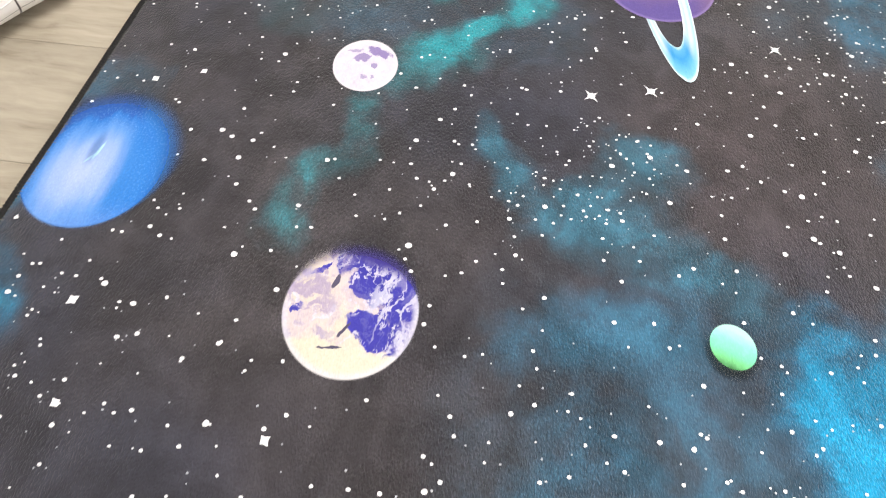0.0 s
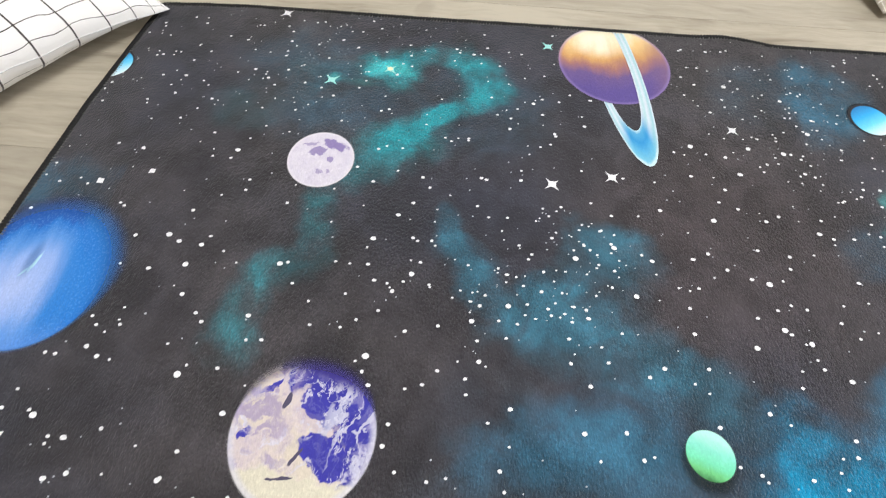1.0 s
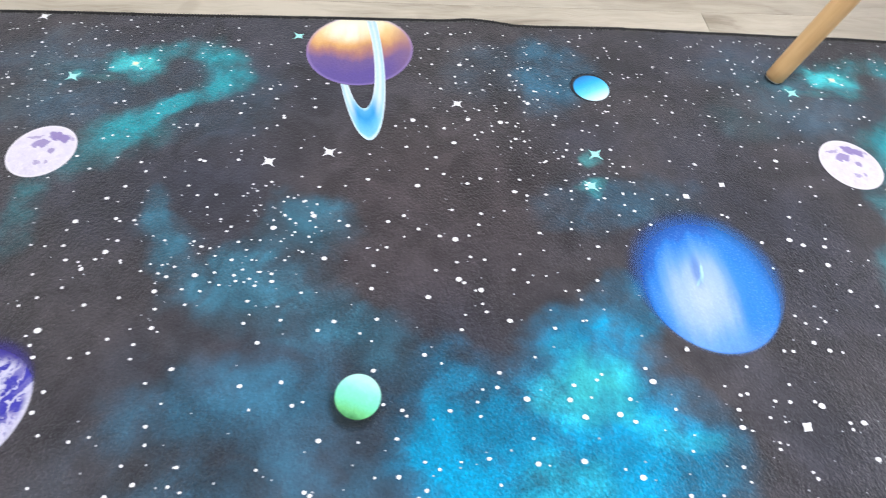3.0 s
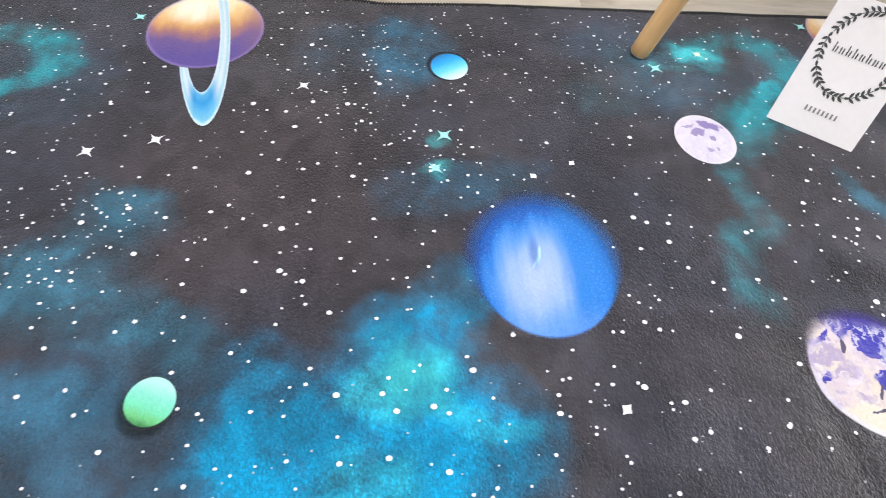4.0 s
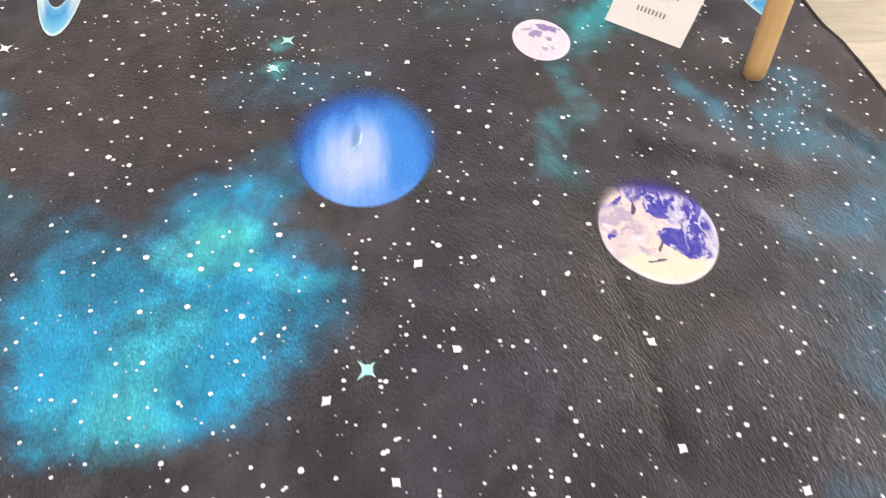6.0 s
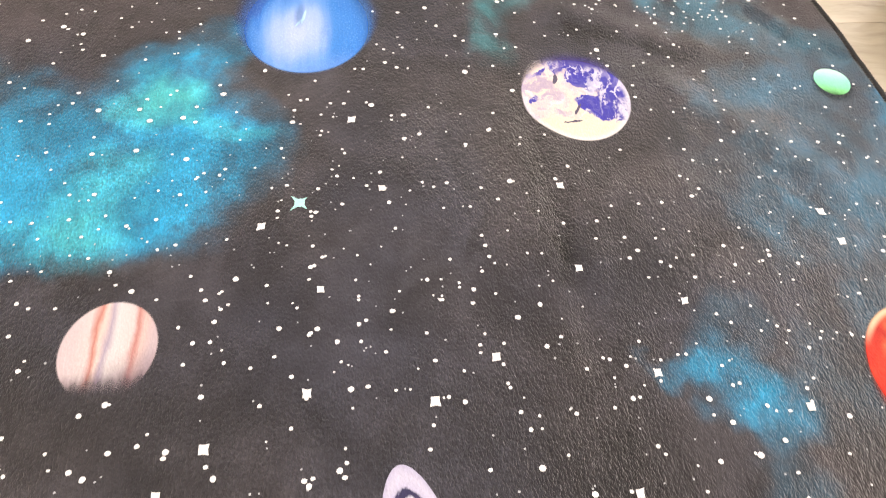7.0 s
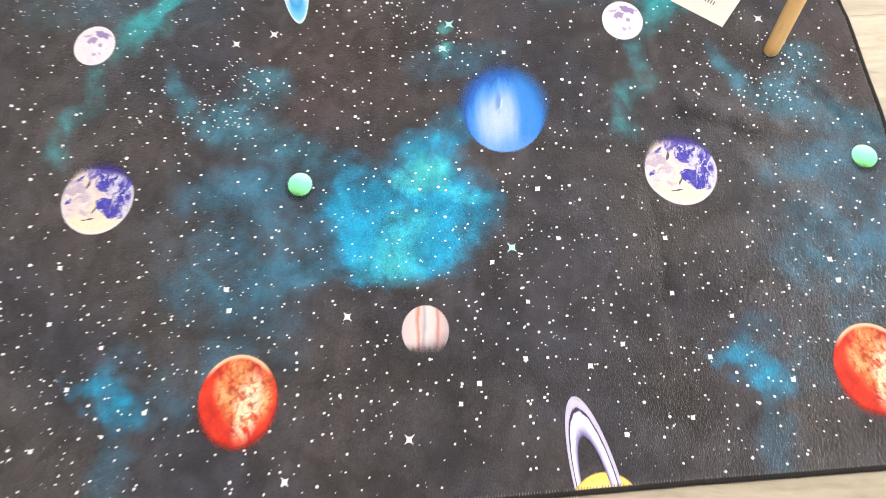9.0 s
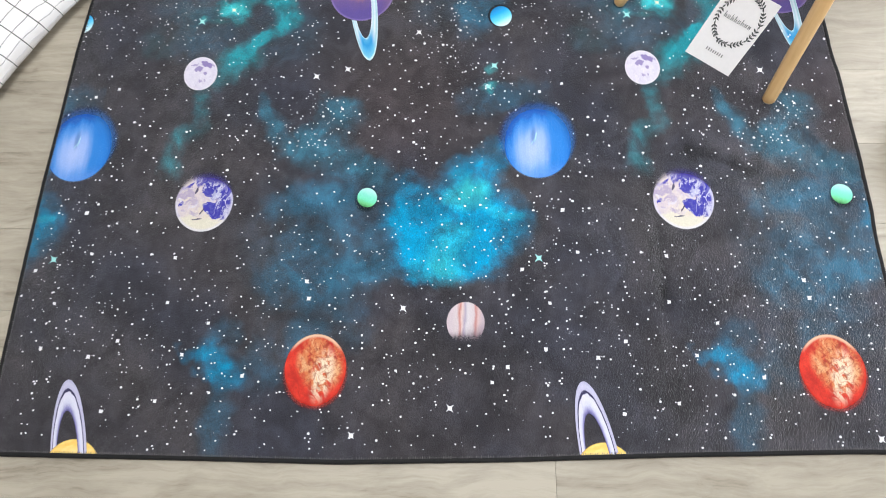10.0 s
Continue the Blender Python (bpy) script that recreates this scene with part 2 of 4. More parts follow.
def paint_earth(n, p):
    x, y, _ = n.xyz(p)
    wob = n.vec("ADD", p, n.vec("SCALE", n.vec("SUBTRACT", n.noise(p, 4, 4, colour=True), (0.5, 0.5, 0.5)), 0.45))
    wx, wy, _ = n.xyz(wob)
    swirl = n.noise(n.place(wob, rot=-30, scale=(1, 2.0, 1)), 1.5, 3, 0.5, 1.0)
    fine = n.noise(n.place(wob, rot=20, scale=(1.6, 1, 1)), 2.7, 4, 0.55, 1.6)
    # cream land to the lower left, violet-blue sea to the right
    c = n.ramp(n.noise(wob, 1.3, 4, 0.55), (0.36, (0.62, 0.51, 0.62)), (0.47, (0.80, 0.69, 0.67)), (0.60, (0.84, 0.74, 0.61)))
    sea = n.step(n.math("ADD", n.math("MULTIPLY", wx, 0.62), n.math("MULTIPLY_ADD", wy, 0.42, n.math("MULTIPLY_ADD", swirl, 0.9, -0.45))), 0.17, 0.23)
    c = n.mix(sea, c, (0.045, 0.04, 0.40))
    for cx, cy, turn, rx, ry in ((0.34, -0.28, -30, 0.42, 0.25), (0.08, 0.40, -10, 0.22, 0.19), (-0.80, -0.05, 60, 0.16, 0.05), (-0.55, 0.62, 40, 0.2, 0.06)):
        c = n.mix(n.step(n.vec("LENGTH", n.place(wob, (cx, cy, 0), turn, (rx, ry, 9))), 1.0, 0.85), c, (0.05, 0.045, 0.44))
    clouds = n.math("MULTIPLY", n.step(fine, 0.57, 0.63), n.step(n.math("ADD", y, n.noise(p, 3, 3)), -0.35, 0.35, 0.35, 0.9))
    c = n.mix(clouds, c, (0.80, 0.76, 0.86))
    streak = n.step(n.noise(n.place(wob, rot=66, scale=(3.4, 1, 1)), 3.0, 2, 0.5, 0.8), 0.55, 0.60, 0, 0.85)
    c = n.mix(n.math("MULTIPLY", streak, n.step(x, 0.1, 0.4)), c, (0.66, 0.66, 0.84))
    for size, turn, width in ((1.5, 66, 0.022),):
        ridge = n.math("ABSOLUTE", n.math("SUBTRACT", n.noise(n.place(wob, rot=turn, scale=(1.9, 1, 1)), size, 3, 0.6, 1.8), 0.5))
        c = n.mix(n.math("MULTIPLY", n.step(ridge, width, width * 0.35, 0, 0.9), n.step(n.math("ADD", x, n.math("MULTIPLY", y, 0.5)), -0.2, 0.2)), c, (0.74, 0.72, 0.86))
    seas = n.vec("ADD", p, n.vec("SCALE", n.vec("SUBTRACT", n.noise(p, 2.6, 3, colour=True), (0.5, 0.5, 0.5)), 0.5))
    for cx, cy, turn, rx, ry in ((0.36, -0.27, -35, 0.34, 0.20), (0.10, 0.36, 10, 0.17, 0.17), (0.80, 0.16, 74, 0.42, 0.15), (0.62, 0.40, 60, 0.24, 0.07)):
        c = n.mix(n.step(n.vec("LENGTH", n.place(seas, (cx, cy, 0), turn, (rx, ry, 9))), 1.0, 0.86, 0, 0.9), c, (0.05, 0.045, 0.42))
    lace = n.math("ABSOLUTE", n.math("SUBTRACT", n.noise(n.place(seas, rot=68, scale=(3.0, 1, 1)), 2.4, 2, 0.5, 0.6), 0.5))
    c = n.mix(n.math("MULTIPLY", n.step(lace, 0.030, 0.012, 0, 0.85), n.step(x, 0.30, 0.50)), c, (0.70, 0.69, 0.85))
    violet = n.step(n.noise(wob, 2.4, 4, 0.55, 1.2), 0.46, 0.58, 0, 0.8)
    c = n.mix(n.math("MULTIPLY", violet, n.step(x, 0.1, -0.5)), c, (0.42, 0.34, 0.56))
    edge = n.math("MULTIPLY", n.step(n.vec("LENGTH", wob), 0.6, 0.95, 0, 0.6), n.step(n.noise(wob, 3.3, 4, 0.6), 0.50, 0.60))
    c = n.mix(edge, c, (0.50, 0.46, 0.72))
    cap = n.step(n.math("ADD", n.math("MULTIPLY", wy, -1), n.math("MULTIPLY", wx, -0.1)), 0.50, 0.58)
    c = n.mix(cap, c, (0.84, 0.78, 0.62))
    for cx, cy, turn, rx, ry in ((-0.05, -0.30, 55, 0.16, 0.03), (-0.20, -0.58, 6, 0.20, 0.022), (-0.30, 0.42, 70, 0.13, 0.05)):
        c = n.mix(n.step(n.vec("LENGTH", n.place(n.vec("ADD", p, n.vec("SCALE", n.noise(p, 7, 2, colour=True), 0.10)), (cx + .05, cy + .05, 0), turn, (rx, ry, 9))), 1.0, 0.8), c, (0.10, 0.085, 0.15))
    rim = n.math("MULTIPLY", n.step(n.vec("LENGTH", p), 0.88, 0.97, 0, 0.7), n.step(n.math("ADD", y, n.math("MULTIPLY", x, -0.1)), 0.35, 0.0))
    c = n.mix(rim, c, (0.80, 0.78, 0.86))
    high = n.step(n.math("ADD", y, n.math("MULTIPLY", x, 0.30)), 0.68, 0.92)
    c = n.mix(high, c, (0.06, 0.042, 0.30))
    d = n.vec("LENGTH", p)
    cover = n.math("MULTIPLY", n.step(d, n.step(y, 0.2, 0.9, 1.02, 1.12), n.step(y, 0.2, 0.9, 0.98, 0.78)), n.step(y, 0.7, 1.15, 1.0, 0.6))
    return c, cover


def paint_moon(n, p):
    x, y, _ = n.xyz(p)
    c = n.ramp(n.noise(p, 3, 5, 0.6), (0.3, (0.70, 0.64, 0.78)), (0.6, (0.82, 0.77, 0.86)))
    wob = n.vec("ADD", p, n.vec("SCALE", n.vec("SUBTRACT", n.noise(p, 3.5, 4, colour=True), (0.5, 0.5, 0.5)), 0.5))
    for cx, cy, turn, rx, ry, k in ((0.34, 0.56, -20, 0.44, 0.20, 0.9), (-0.12, 0.30, 10, 0.28, 0.18, 0.8), (-0.40, 0.52, 20, 0.2, 0.09, 0.6),
                                    (0.26, 0.02, -30, 0.16, 0.12, 0.75), (-0.02, -0.42, -30, 0.16, 0.07, 0.6), (0.28, -0.42, 60, 0.12, 0.06, 0.6)):
        c = n.mix(n.step(n.vec("LENGTH", n.place(wob, (cx, cy, 0), turn, (rx, ry, 9))), 1.05, 0.8, 0, k), c, (0.25, 0.18, 0.46))
    c = n.mix(n.step(n.vec("LENGTH", p), 0.90, 0.97), c, (0.84, 0.80, 0.87))
    return c, disc(n, p, 0.025)


def paint_blue(n, p):
    x, y, _ = n.xyz(p)
    stripes = n.noise(n.place(p, scale=(1, 6, 1)), 3.2, 3)
    away = n.vec("LENGTH", n.place(p, (-0.10, -0.22, 0), 0, (0.86, 1.0, 9)))
    t = n.math("ADD", away, n.math("MULTIPLY_ADD", stripes, 0.7, -0.35))
    c = n.ramp(t, (0.10, (0.37, 0.47, 0.78)), (0.45, (0.26, 0.39, 0.74)), (0.70, (0.095, 0.27, 0.66)), (0.92, (0.014, 0.155, 0.53)), (1.0, (0.010, 0.10, 0.42)))
    c = n.mix(n.step(n.math("ADD", x, n.math("MULTIPLY", stripes, 0.3)), 0.30, 0.62, 0, 0.72), c, (0.018, 0.185, 0.58))
    c = n.mix(n.step(y, -0.5, -0.98, 0, 0.45), c, (0.16, 0.31, 0.70))
    speckle = n.step(n.noise(p, 34, 3, 0.7), 0.52, 0.62, 0, 0.20)
    c = n.mix(n.math("MULTIPLY", speckle, n.step(away, 0.5, 0.95)), c, (0.30, 0.50, 0.92))
    q = n.place(n.vec("ADD", p, n.vec("SCALE", n.noise(p, 6, 3, colour=True), 0.06)), (-0.02, 0.16, 0), -14, (0.03, 0.19, 9))
    c = n.mix(n.step(n.vec("LENGTH", q), 1.0, 0.4, 0, 0.95), c, (0.50, 0.80, 0.90))
    q = n.place(n.vec("ADD", p, n.vec("SCALE", n.noise(p, 6, 3, colour=True), 0.06)), (-0.10, 0.03, 0), -38, (0.022, 0.11, 9))
    c = n.mix(n.step(n.vec("LENGTH", q), 1.0, 0.4, 0, 0.9), c, (0.45, 0.74, 0.88))
    q = n.place(p, (-0.11, 0.16, 0), -5, (0.11, 0.36, 9))
    c = n.mix(n.step(n.vec("LENGTH", q), 1.0, 0.2, 0, 0.55), c, (0.03, 0.12, 0.34))
    d = n.vec("LENGTH", p)
    cover = n.math("MULTIPLY", n.step(d, n.step(y, -0.7, 0.3, 1.03, 1.22), n.step(y, -0.7, 0.3, 0.97, 0.72)), 0.97)
    return c, cover


def paint_green(n, p):
    x, y, _ = n.xyz(p)
    ball = n.vec("LENGTH", n.place(p, (0, 0.1, 0), -20, (1.0, 0.95, 9)))
    t = n.math("ADD", n.math("ADD", y, n.math("MULTIPLY", x, 0.35)), n.math("MULTIPLY_ADD", n.noise(p, 3, 4), 0.4, -0.2))
    c = n.ramp(n.math("MULTIPLY_ADD", t, 0.5, 0.5), (0.06, (0.04, 0.17, 0.05)), (0.22, (0.14, 0.48, 0.18)), (0.42, (0.17, 0.62, 0.38)), (0.66, (0.22, 0.64, 0.50)), (0.92, (0.40, 0.74, 0.63)))
    inside = n.step(ball, 1.03, 0.95)
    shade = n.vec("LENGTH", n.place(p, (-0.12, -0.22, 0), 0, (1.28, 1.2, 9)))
    c = n.mix(inside, (0.008, 0.012, 0.012), c)
    return c, n.math("MAXIMUM", inside, n.step(shade, 1.0, 0.6, 0, 0.6))


def paint_small_blue(n, p):
    x, y, _ = n.xyz(p)
    ball = n.vec("LENGTH", n.place(p, (0.08, -0.06, 0), 0, (0.95, 0.95, 9)))
    t = n.math("ADD", n.math("MULTIPLY", x, 0.35), n.math("MULTIPLY", y, -0.65))
    c = n.ramp(n.math("MULTIPLY_ADD", t, 0.5, 0.5), (0.15, (0.01, 0.14, 0.40)), (0.42, (0.03, 0.36, 0.74)), (0.62, (0.15, 0.60, 0.86)), (0.85, (0.70, 0.86, 0.92)))
    inside = n.step(ball, 1.03, 0.95)
    c = n.mix(inside, (0.010, 0.010, 0.014), c)
    return c, n.math("MAXIMUM", inside, n.step(n.vec("LENGTH", p), 1.12, 0.95))


def paint_striped(n, p):
    x, y, _ = n.xyz(p)
    warp = n.math("MULTIPLY_ADD", n.noise(n.place(p, scale=(1, 2.5, 1)), 2.0, 4), 0.34, -0.17)
    t = n.math("MULTIPLY_ADD", n.math("ADD", n.math("ADD", x, n.math("MULTIPLY", y, -0.04)), warp), 0.5, 0.5)
    c = n.ramp(t, (0.12, (0.60, 0.50, 0.53)), (0.28, (0.64, 0.55, 0.56)), (0.35, (0.52, 0.21, 0.17)), (0.40, (0.72, 0.56, 0.52)),
               (0.47, (0.40, 0.34, 0.44)), (0.54, (0.66, 0.61, 0.63)), (0.70, (0.64, 0.55, 0.56)), (0.76, (0.50, 0.22, 0.20)), (0.83, (0.64, 0.46, 0.44)), (0.95, (0.52, 0.42, 0.46)))
    c = n.mix(n.step(n.math("ADD", n.math("MULTIPLY", y, -1), n.math("MULTIPLY", x, 0.25)), 0.10, 0.95, 0, 0.8), c, (0.16, 0.12, 0.16))
    return c, n.math("MULTIPLY", disc(n, p, 0.03), n.step(n.math("ADD", y, n.math("MULTIPLY", n.noise(n.place(p, scale=(1, 4, 1)), 5, 3), 0.5)), -0.66, -0.15))


def paint_red(n, p):
    x, y, _ = n.xyz(p)
    c = n.ramp(n.noise(p, 2.2, 4), (0.32, (0.40, 0.014, 0.007)), (0.5, (0.62, 0.03, 0.012)), (0.7, (0.72, 0.055, 0.022)))
    near = n.step(n.vec("LENGTH", n.place(p, (0.16, 0.22, 0), 20, (0.80, 0.84, 9))), 1.08, 0.66)
    land = n.noise(p, 2.3, 5, 0.6, 0.5)
    c = n.mix(n.math("MULTIPLY", near, n.step(land, 0.36, 0.50)), c, (0.62, 0.21, 0.075))
    c = n.mix(n.math("MULTIPLY", near, n.step(land, 0.50, 0.60, 0, 0.7)), c, (0.78, 0.46, 0.22))
    glow = n.step(n.vec("LENGTH", n.place(p, (0.24, -0.12, 0), -14, (0.40, 0.82, 9))), 1.1, 0.45)
    web = n.noise(n.place(p, rot=30, scale=(1, 1.6, 1)), 5.0, 4, 0.6, 0.6)
    c = n.mix(n.math("MULTIPLY", glow, n.step(web, 0.40, 0.50)), c, (0.82, 0.66, 0.46))
    crack = n.math("ABSOLUTE", n.math("SUBTRACT", n.noise(n.vec("ADD", p, (1.3, 5.2, 0)), 3.4, 4, 0.6, 1.2), 0.5))
    c = n.mix(n.step(crack, 0.030, 0.010, 0, 0.5), c, (0.36, 0.020, 0.008))
    holes = n.step(n.noise(n.vec("ADD", p, (3.1, 1.7, 0)), 6.0, 3, 0.55, 0.5), 0.54, 0.59, 0, 0.6)
    c = n.mix(n.math("MULTIPLY", holes, near), c, (0.24, 0.028, 0.010))
    arc = n.math("MULTIPLY", n.step(n.vec("LENGTH", p), 0.88, 0.96), n.step(y, 0.45, 0.8))
    c = n.mix(arc, c, (0.74, 0.48, 0.32))
    d = n.vec("LENGTH", p)
    return c, n.step(d, n.step(y, 0.3, -0.5, 1.02, 1.08), n.step(y, 0.3, -0.5, 0.97, 0.84))


def paint_orange(n, p):
    x, y, _ = n.xyz(p)
    t = n.math("ADD", y, n.math("MULTIPLY_ADD", n.noise(n.place(p, scale=(1, 2.5, 1)), 3.0, 4), 0.6, -0.3))
    t = n.math("SUBTRACT", t, n.math("MULTIPLY", n.math("ABSOLUTE", n.math("ADD", x, 0.25)), 0.28))
    c = n.ramp(n.math("MULTIPLY_ADD", t, 0.5, 0.5), (0.12, (0.10, 0.065, 0.27)), (0.30, (0.14, 0.085, 0.25)), (0.42, (0.36, 0.16, 0.14)), (0.52, (0.60, 0.32, 0.11)), (0.68, (0.82, 0.56, 0.24)), (0.85, (0.86, 0.76, 0.52)))
    streak = n.step(n.noise(n.place(p, scale=(1, 7, 1)), 4.5, 3), 0.35, 0.65, 0.45, 1.0)
    gleam = n.step(n.vec("LENGTH", n.place(p, (-0.22, 0.52, 0), 0, (0.70, 0.46, 9))), 1.0, 0.25, 0.0, 0.85)
    c = n.mix(n.math("MULTIPLY", gleam, streak), c, (0.92, 0.86, 0.70))
    c = n.mix(n.step(x, 0.45, 0.95, 0, 0.55), c, (0.22, 0.12, 0.20))
    c = n.mix(n.step(n.vec("LENGTH", p), 0.92, 1.0, 0, 0.6), c, (0.30, 0.22, 0.48))
    return c, disc(n, p, 0.02)


def ring_paint(kind):
    """p.x is the way round from the tip, p.y the way across, inner to outer edge."""
    def paint(n, p):
        uv = n.tree.nodes.new("ShaderNodeUVMap").outputs[0]
        u, s, _ = n.xyz(uv)
        s = n.math("ADD", s, n.math("MULTIPLY_ADD", n.noise(n.vec("MULTIPLY", uv, (8, 3, 1)), 2.0, 3), 0.16, -0.08))
        if kind == "pale_blue":
            c = n.ramp(s, (0.0, (0.50, 0.72, 0.80)), (0.10, (0.10, 0.40, 0.68)), (0.35, (0.03, 0.30, 0.66)), (0.6, (0.10, 0.42, 0.72)), (0.86, (0.20, 0.55, 0.74)), (0.95, (0.62, 0.80, 0.86)))
            side = n.ramp(s, (0.0, (0.72, 0.76, 0.84)), (0.3, (0.45, 0.68, 0.72)), (0.5, (0.70, 0.76, 0.84)), (0.8, (0.36, 0.62, 0.68)), (1.0, (0.70, 0.78, 0.86)))
            c = n.mix(n.step(n.math("ABSOLUTE", u), 0.12, 0.27), c, side)
        else:
            c = n.ramp(s, (0.0, (0.10, 0.09, 0.26)), (0.12, (0.32, 0.30, 0.56)), (0.26, (0.66, 0.65, 0.80)), (0.46, (0.76, 0.75, 0.86)), (0.59, (0.72, 0.70, 0.84)), (0.63, (0.035, 0.03, 0.09)), (0.695, (0.035, 0.03, 0.09)), (0.73, (0.52, 0.50, 0.68)), (0.86, (0.58, 0.56, 0.72)), (1.0, (0.48, 0.46, 0.64)))
        return c, 1.0
    return paint


def paint_body(n, p):
    c = n.ramp(n.noise(n.place(p, rot=15, scale=(3, 1, 1)), 2.5, 4), (0.3, (0.72, 0.42, 0.08)), (0.5, (0.85, 0.58, 0.14)), (0.7, (0.90, 0.72, 0.35)))
    return c, disc(n, p, 0.03)


def wood_leg_material():
    n = Nodes("varnished_beech")
    v = n.coord()
    grain = n.noise(n.place(v, scale=(1, 1, 12)), 160, 4, 0.6)
    wide = n.noise(n.place(v, scale=(1, 1, 5)), 30, 3)
    c = n.ramp(n.math("ADD", n.math("MULTIPLY", grain, 0.5), n.math("MULTIPLY", wide, 0.5)), (0.30, (0.66, 0.40, 0.16)), (0.62, (0.82, 0.55, 0.26)), (0.75, (0.87, 0.62, 0.33)))
    n.bump(grain, 0.15, 0.0005)
    return n.surface(c, 0.38, spec=0.5)


def plank_material():
    n = Nodes("grey_oak_plank")
    v = n.coord()
    shift = n.vec("ADD", v, n.join(n.math("MULTIPLY", n.random(), 37.0), n.math("MULTIPLY", n.random(), 11.0)))
    bend = n.vec("ADD", shift, n.vec("SCALE", n.noise(shift, 5, 3, colour=True), 0.06))
    grain = n.noise(n.place(bend, scale=(14, 1, 1)), 70, 6, 0.7)
    rings = n.noise(n.place(bend, scale=(5, 1, 1)), 15, 4, 0.6, 1.4)
    tone = n.noise(shift, 3, 3)
    t = n.math("ADD", n.math("MULTIPLY", grain, 0.42), n.math("ADD", n.math("MULTIPLY", rings, 0.40), n.math("MULTIPLY", tone, 0.18)))
    c = n.ramp(t, (0.36, (0.225, 0.192, 0.140)), (0.45, (0.355, 0.315, 0.243)), (0.57, (0.45, 0.404, 0.318)))
    c = n.vec("MULTIPLY", c, n.join(*[n.math("MULTIPLY_ADD", n.random(), 0.16, 0.92)] * 3))
    knot = n.step(n.noise(shift, 9, 2), 0.70, 0.76, 0, 0.25)
    c = n.mix(knot, c, (0.22, 0.18, 0.13))
    n.bump(grain, 0.2, 0.0006)
    return n.surface(c, n.step(grain, 0.2, 0.8, 0.36, 0.5), spec=0.4)


def cloth_material(name, cloth, line, gap, width, shift):
    """Woven cotton with a thin square check."""
    n = Nodes(name)
    uv = n.tree.nodes.new("ShaderNodeUVMap").outputs[0]
    wob = n.vec("ADD", uv, n.vec("SCALE", n.noise(uv, 40, 2, colour=True), 0.0012))
    x, y, _ = n.xyz(n.vec("ADD", wob, (shift, shift * 0.6, 0)))
    fx = n.math("PINGPONG", x, gap / 2)
    fy = n.math("PINGPONG", y, gap / 2)
    lines = n.math("MAXIMUM", n.step(fx, width * 0.62, width * 0.40), n.step(fy, width * 0.62, width * 0.40))
    weave = n.noise(uv, 900, 2, 0.6)
    folds = n.noise(uv, 18, 4, 0.55, 0.6)
    c = n.mix(n.step(folds, 0.3, 0.7, 0, 0.35), cloth, tuple(0.88 * k for k in cloth))
    c = n.mix(lines, c, line)
    n.bump(n.math("ADD", n.math("MULTIPLY", weave, 0.06), folds), 0.5, 0.006)
    return n.surface(c, 0.85, sheen=0.15, spec=0.2)


def plain(name, colour, rough=0.7, scale=40, spread=0.12, spec=0.4, bump=0.0):
    n = Nodes(name)
    t = n.noise(n.coord(), scale, 5, 0.6)
    c = n.ramp(t, (0.3, tuple(k * (1 - spread) for k in colour)), (0.7, tuple(min(1, k * (1 + spread)) for k in colour)))
    if bump:
        n.bump(t, 0.4, bump)
    return n.surface(c, rough, spec=spec)


RUG = rug_material()
STAR = plain("white_star_print", (0.79, 0.79, 0.80), 0.8, 300)
DIM_STAR = plain("dim_star_print", (0.46, 0.48, 0.51), 0.8, 300)
TEAL_STAR = plain("teal_star_print", (0.36, 0.72, 0.68), 0.8, 300)
WARM_STAR = plain("warm_star_print", (0.80, 0.76, 0.50), 0.8, 300)
YARN = plain("black_yarn", (0.012, 0.0115, 0.0115), 0.75, 500, 0.5, 0.25)
BACKING = plain("grey_felt_backing", (0.20, 0.19, 0.18), 0.95, 200, 0.2)
THREAD = plain("pale_thread", (0.16, 0.155, 0.145), 0.8, 300)
WOOD = wood_leg_material()
PLANK = plank_material()
WHITE_CLOTH = cloth_material("white_check_cotton", (0.84, 0.815, 0.79), (0.07, 0.06, 0.055), 0.0385, 0.0017, 0.012)
GREY_CLOTH = cloth_material("grey_check_cotton", (0.46, 0.415, 0.335), (0.80, 0.78, 0.73), 0.040, 0.0032, 0.008)
CARD = plain("matt_card", (0.85, 0.825, 0.815), 0.6, 120, 0.02)
INK = plain("dark_ink", (0.055, 0.06, 0.058), 0.6, 200)
GREY_INK = plain("grey_ink", (0.22, 0.21, 0.21), 0.6, 200)
SEAM_WHITE = plain("white_seam", (0.68, 0.67, 0.66), 0.9, 300)
SEAM_GREY = plain("grey_seam", (0.38, 0.35, 0.30), 0.9, 300)
FELT = plain("pale_felt_pad", (0.66, 0.62, 0.55), 0.9, 300)
PAINT = plain("wall_paint", (0.78, 0.76, 0.72), 0.85, 6, 0.03, bump=0.001)
WHITE = plain("white_lacquer", (0.80, 0.80, 0.79), 0.4, 30, 0.02)
SEAGRASS = plain("seagrass_rope", (0.24, 0.17, 0.085), 0.85, 160, 0.45, bump=0.002)
GLASS = Nodes("window_glass")
GLASS.surface((1, 1, 1), 0.0)
GLASS.bsdf.inputs["Transmission Weight"].default_value = 1.0


# ---- building helpers ----
def part(name, bm, material, parent=None, label="", smooth=False):
    me = bpy.data.meshes.new(name)
    bm.to_mesh(me)
    bm.free()
    me.materials.append(material)
    if smooth:
        me.polygons.foreach_set("use_smooth", [True] * len(me.polygons))
    ob = new(name, me)
    ob.parent = parent
    return tagged(ob, label)


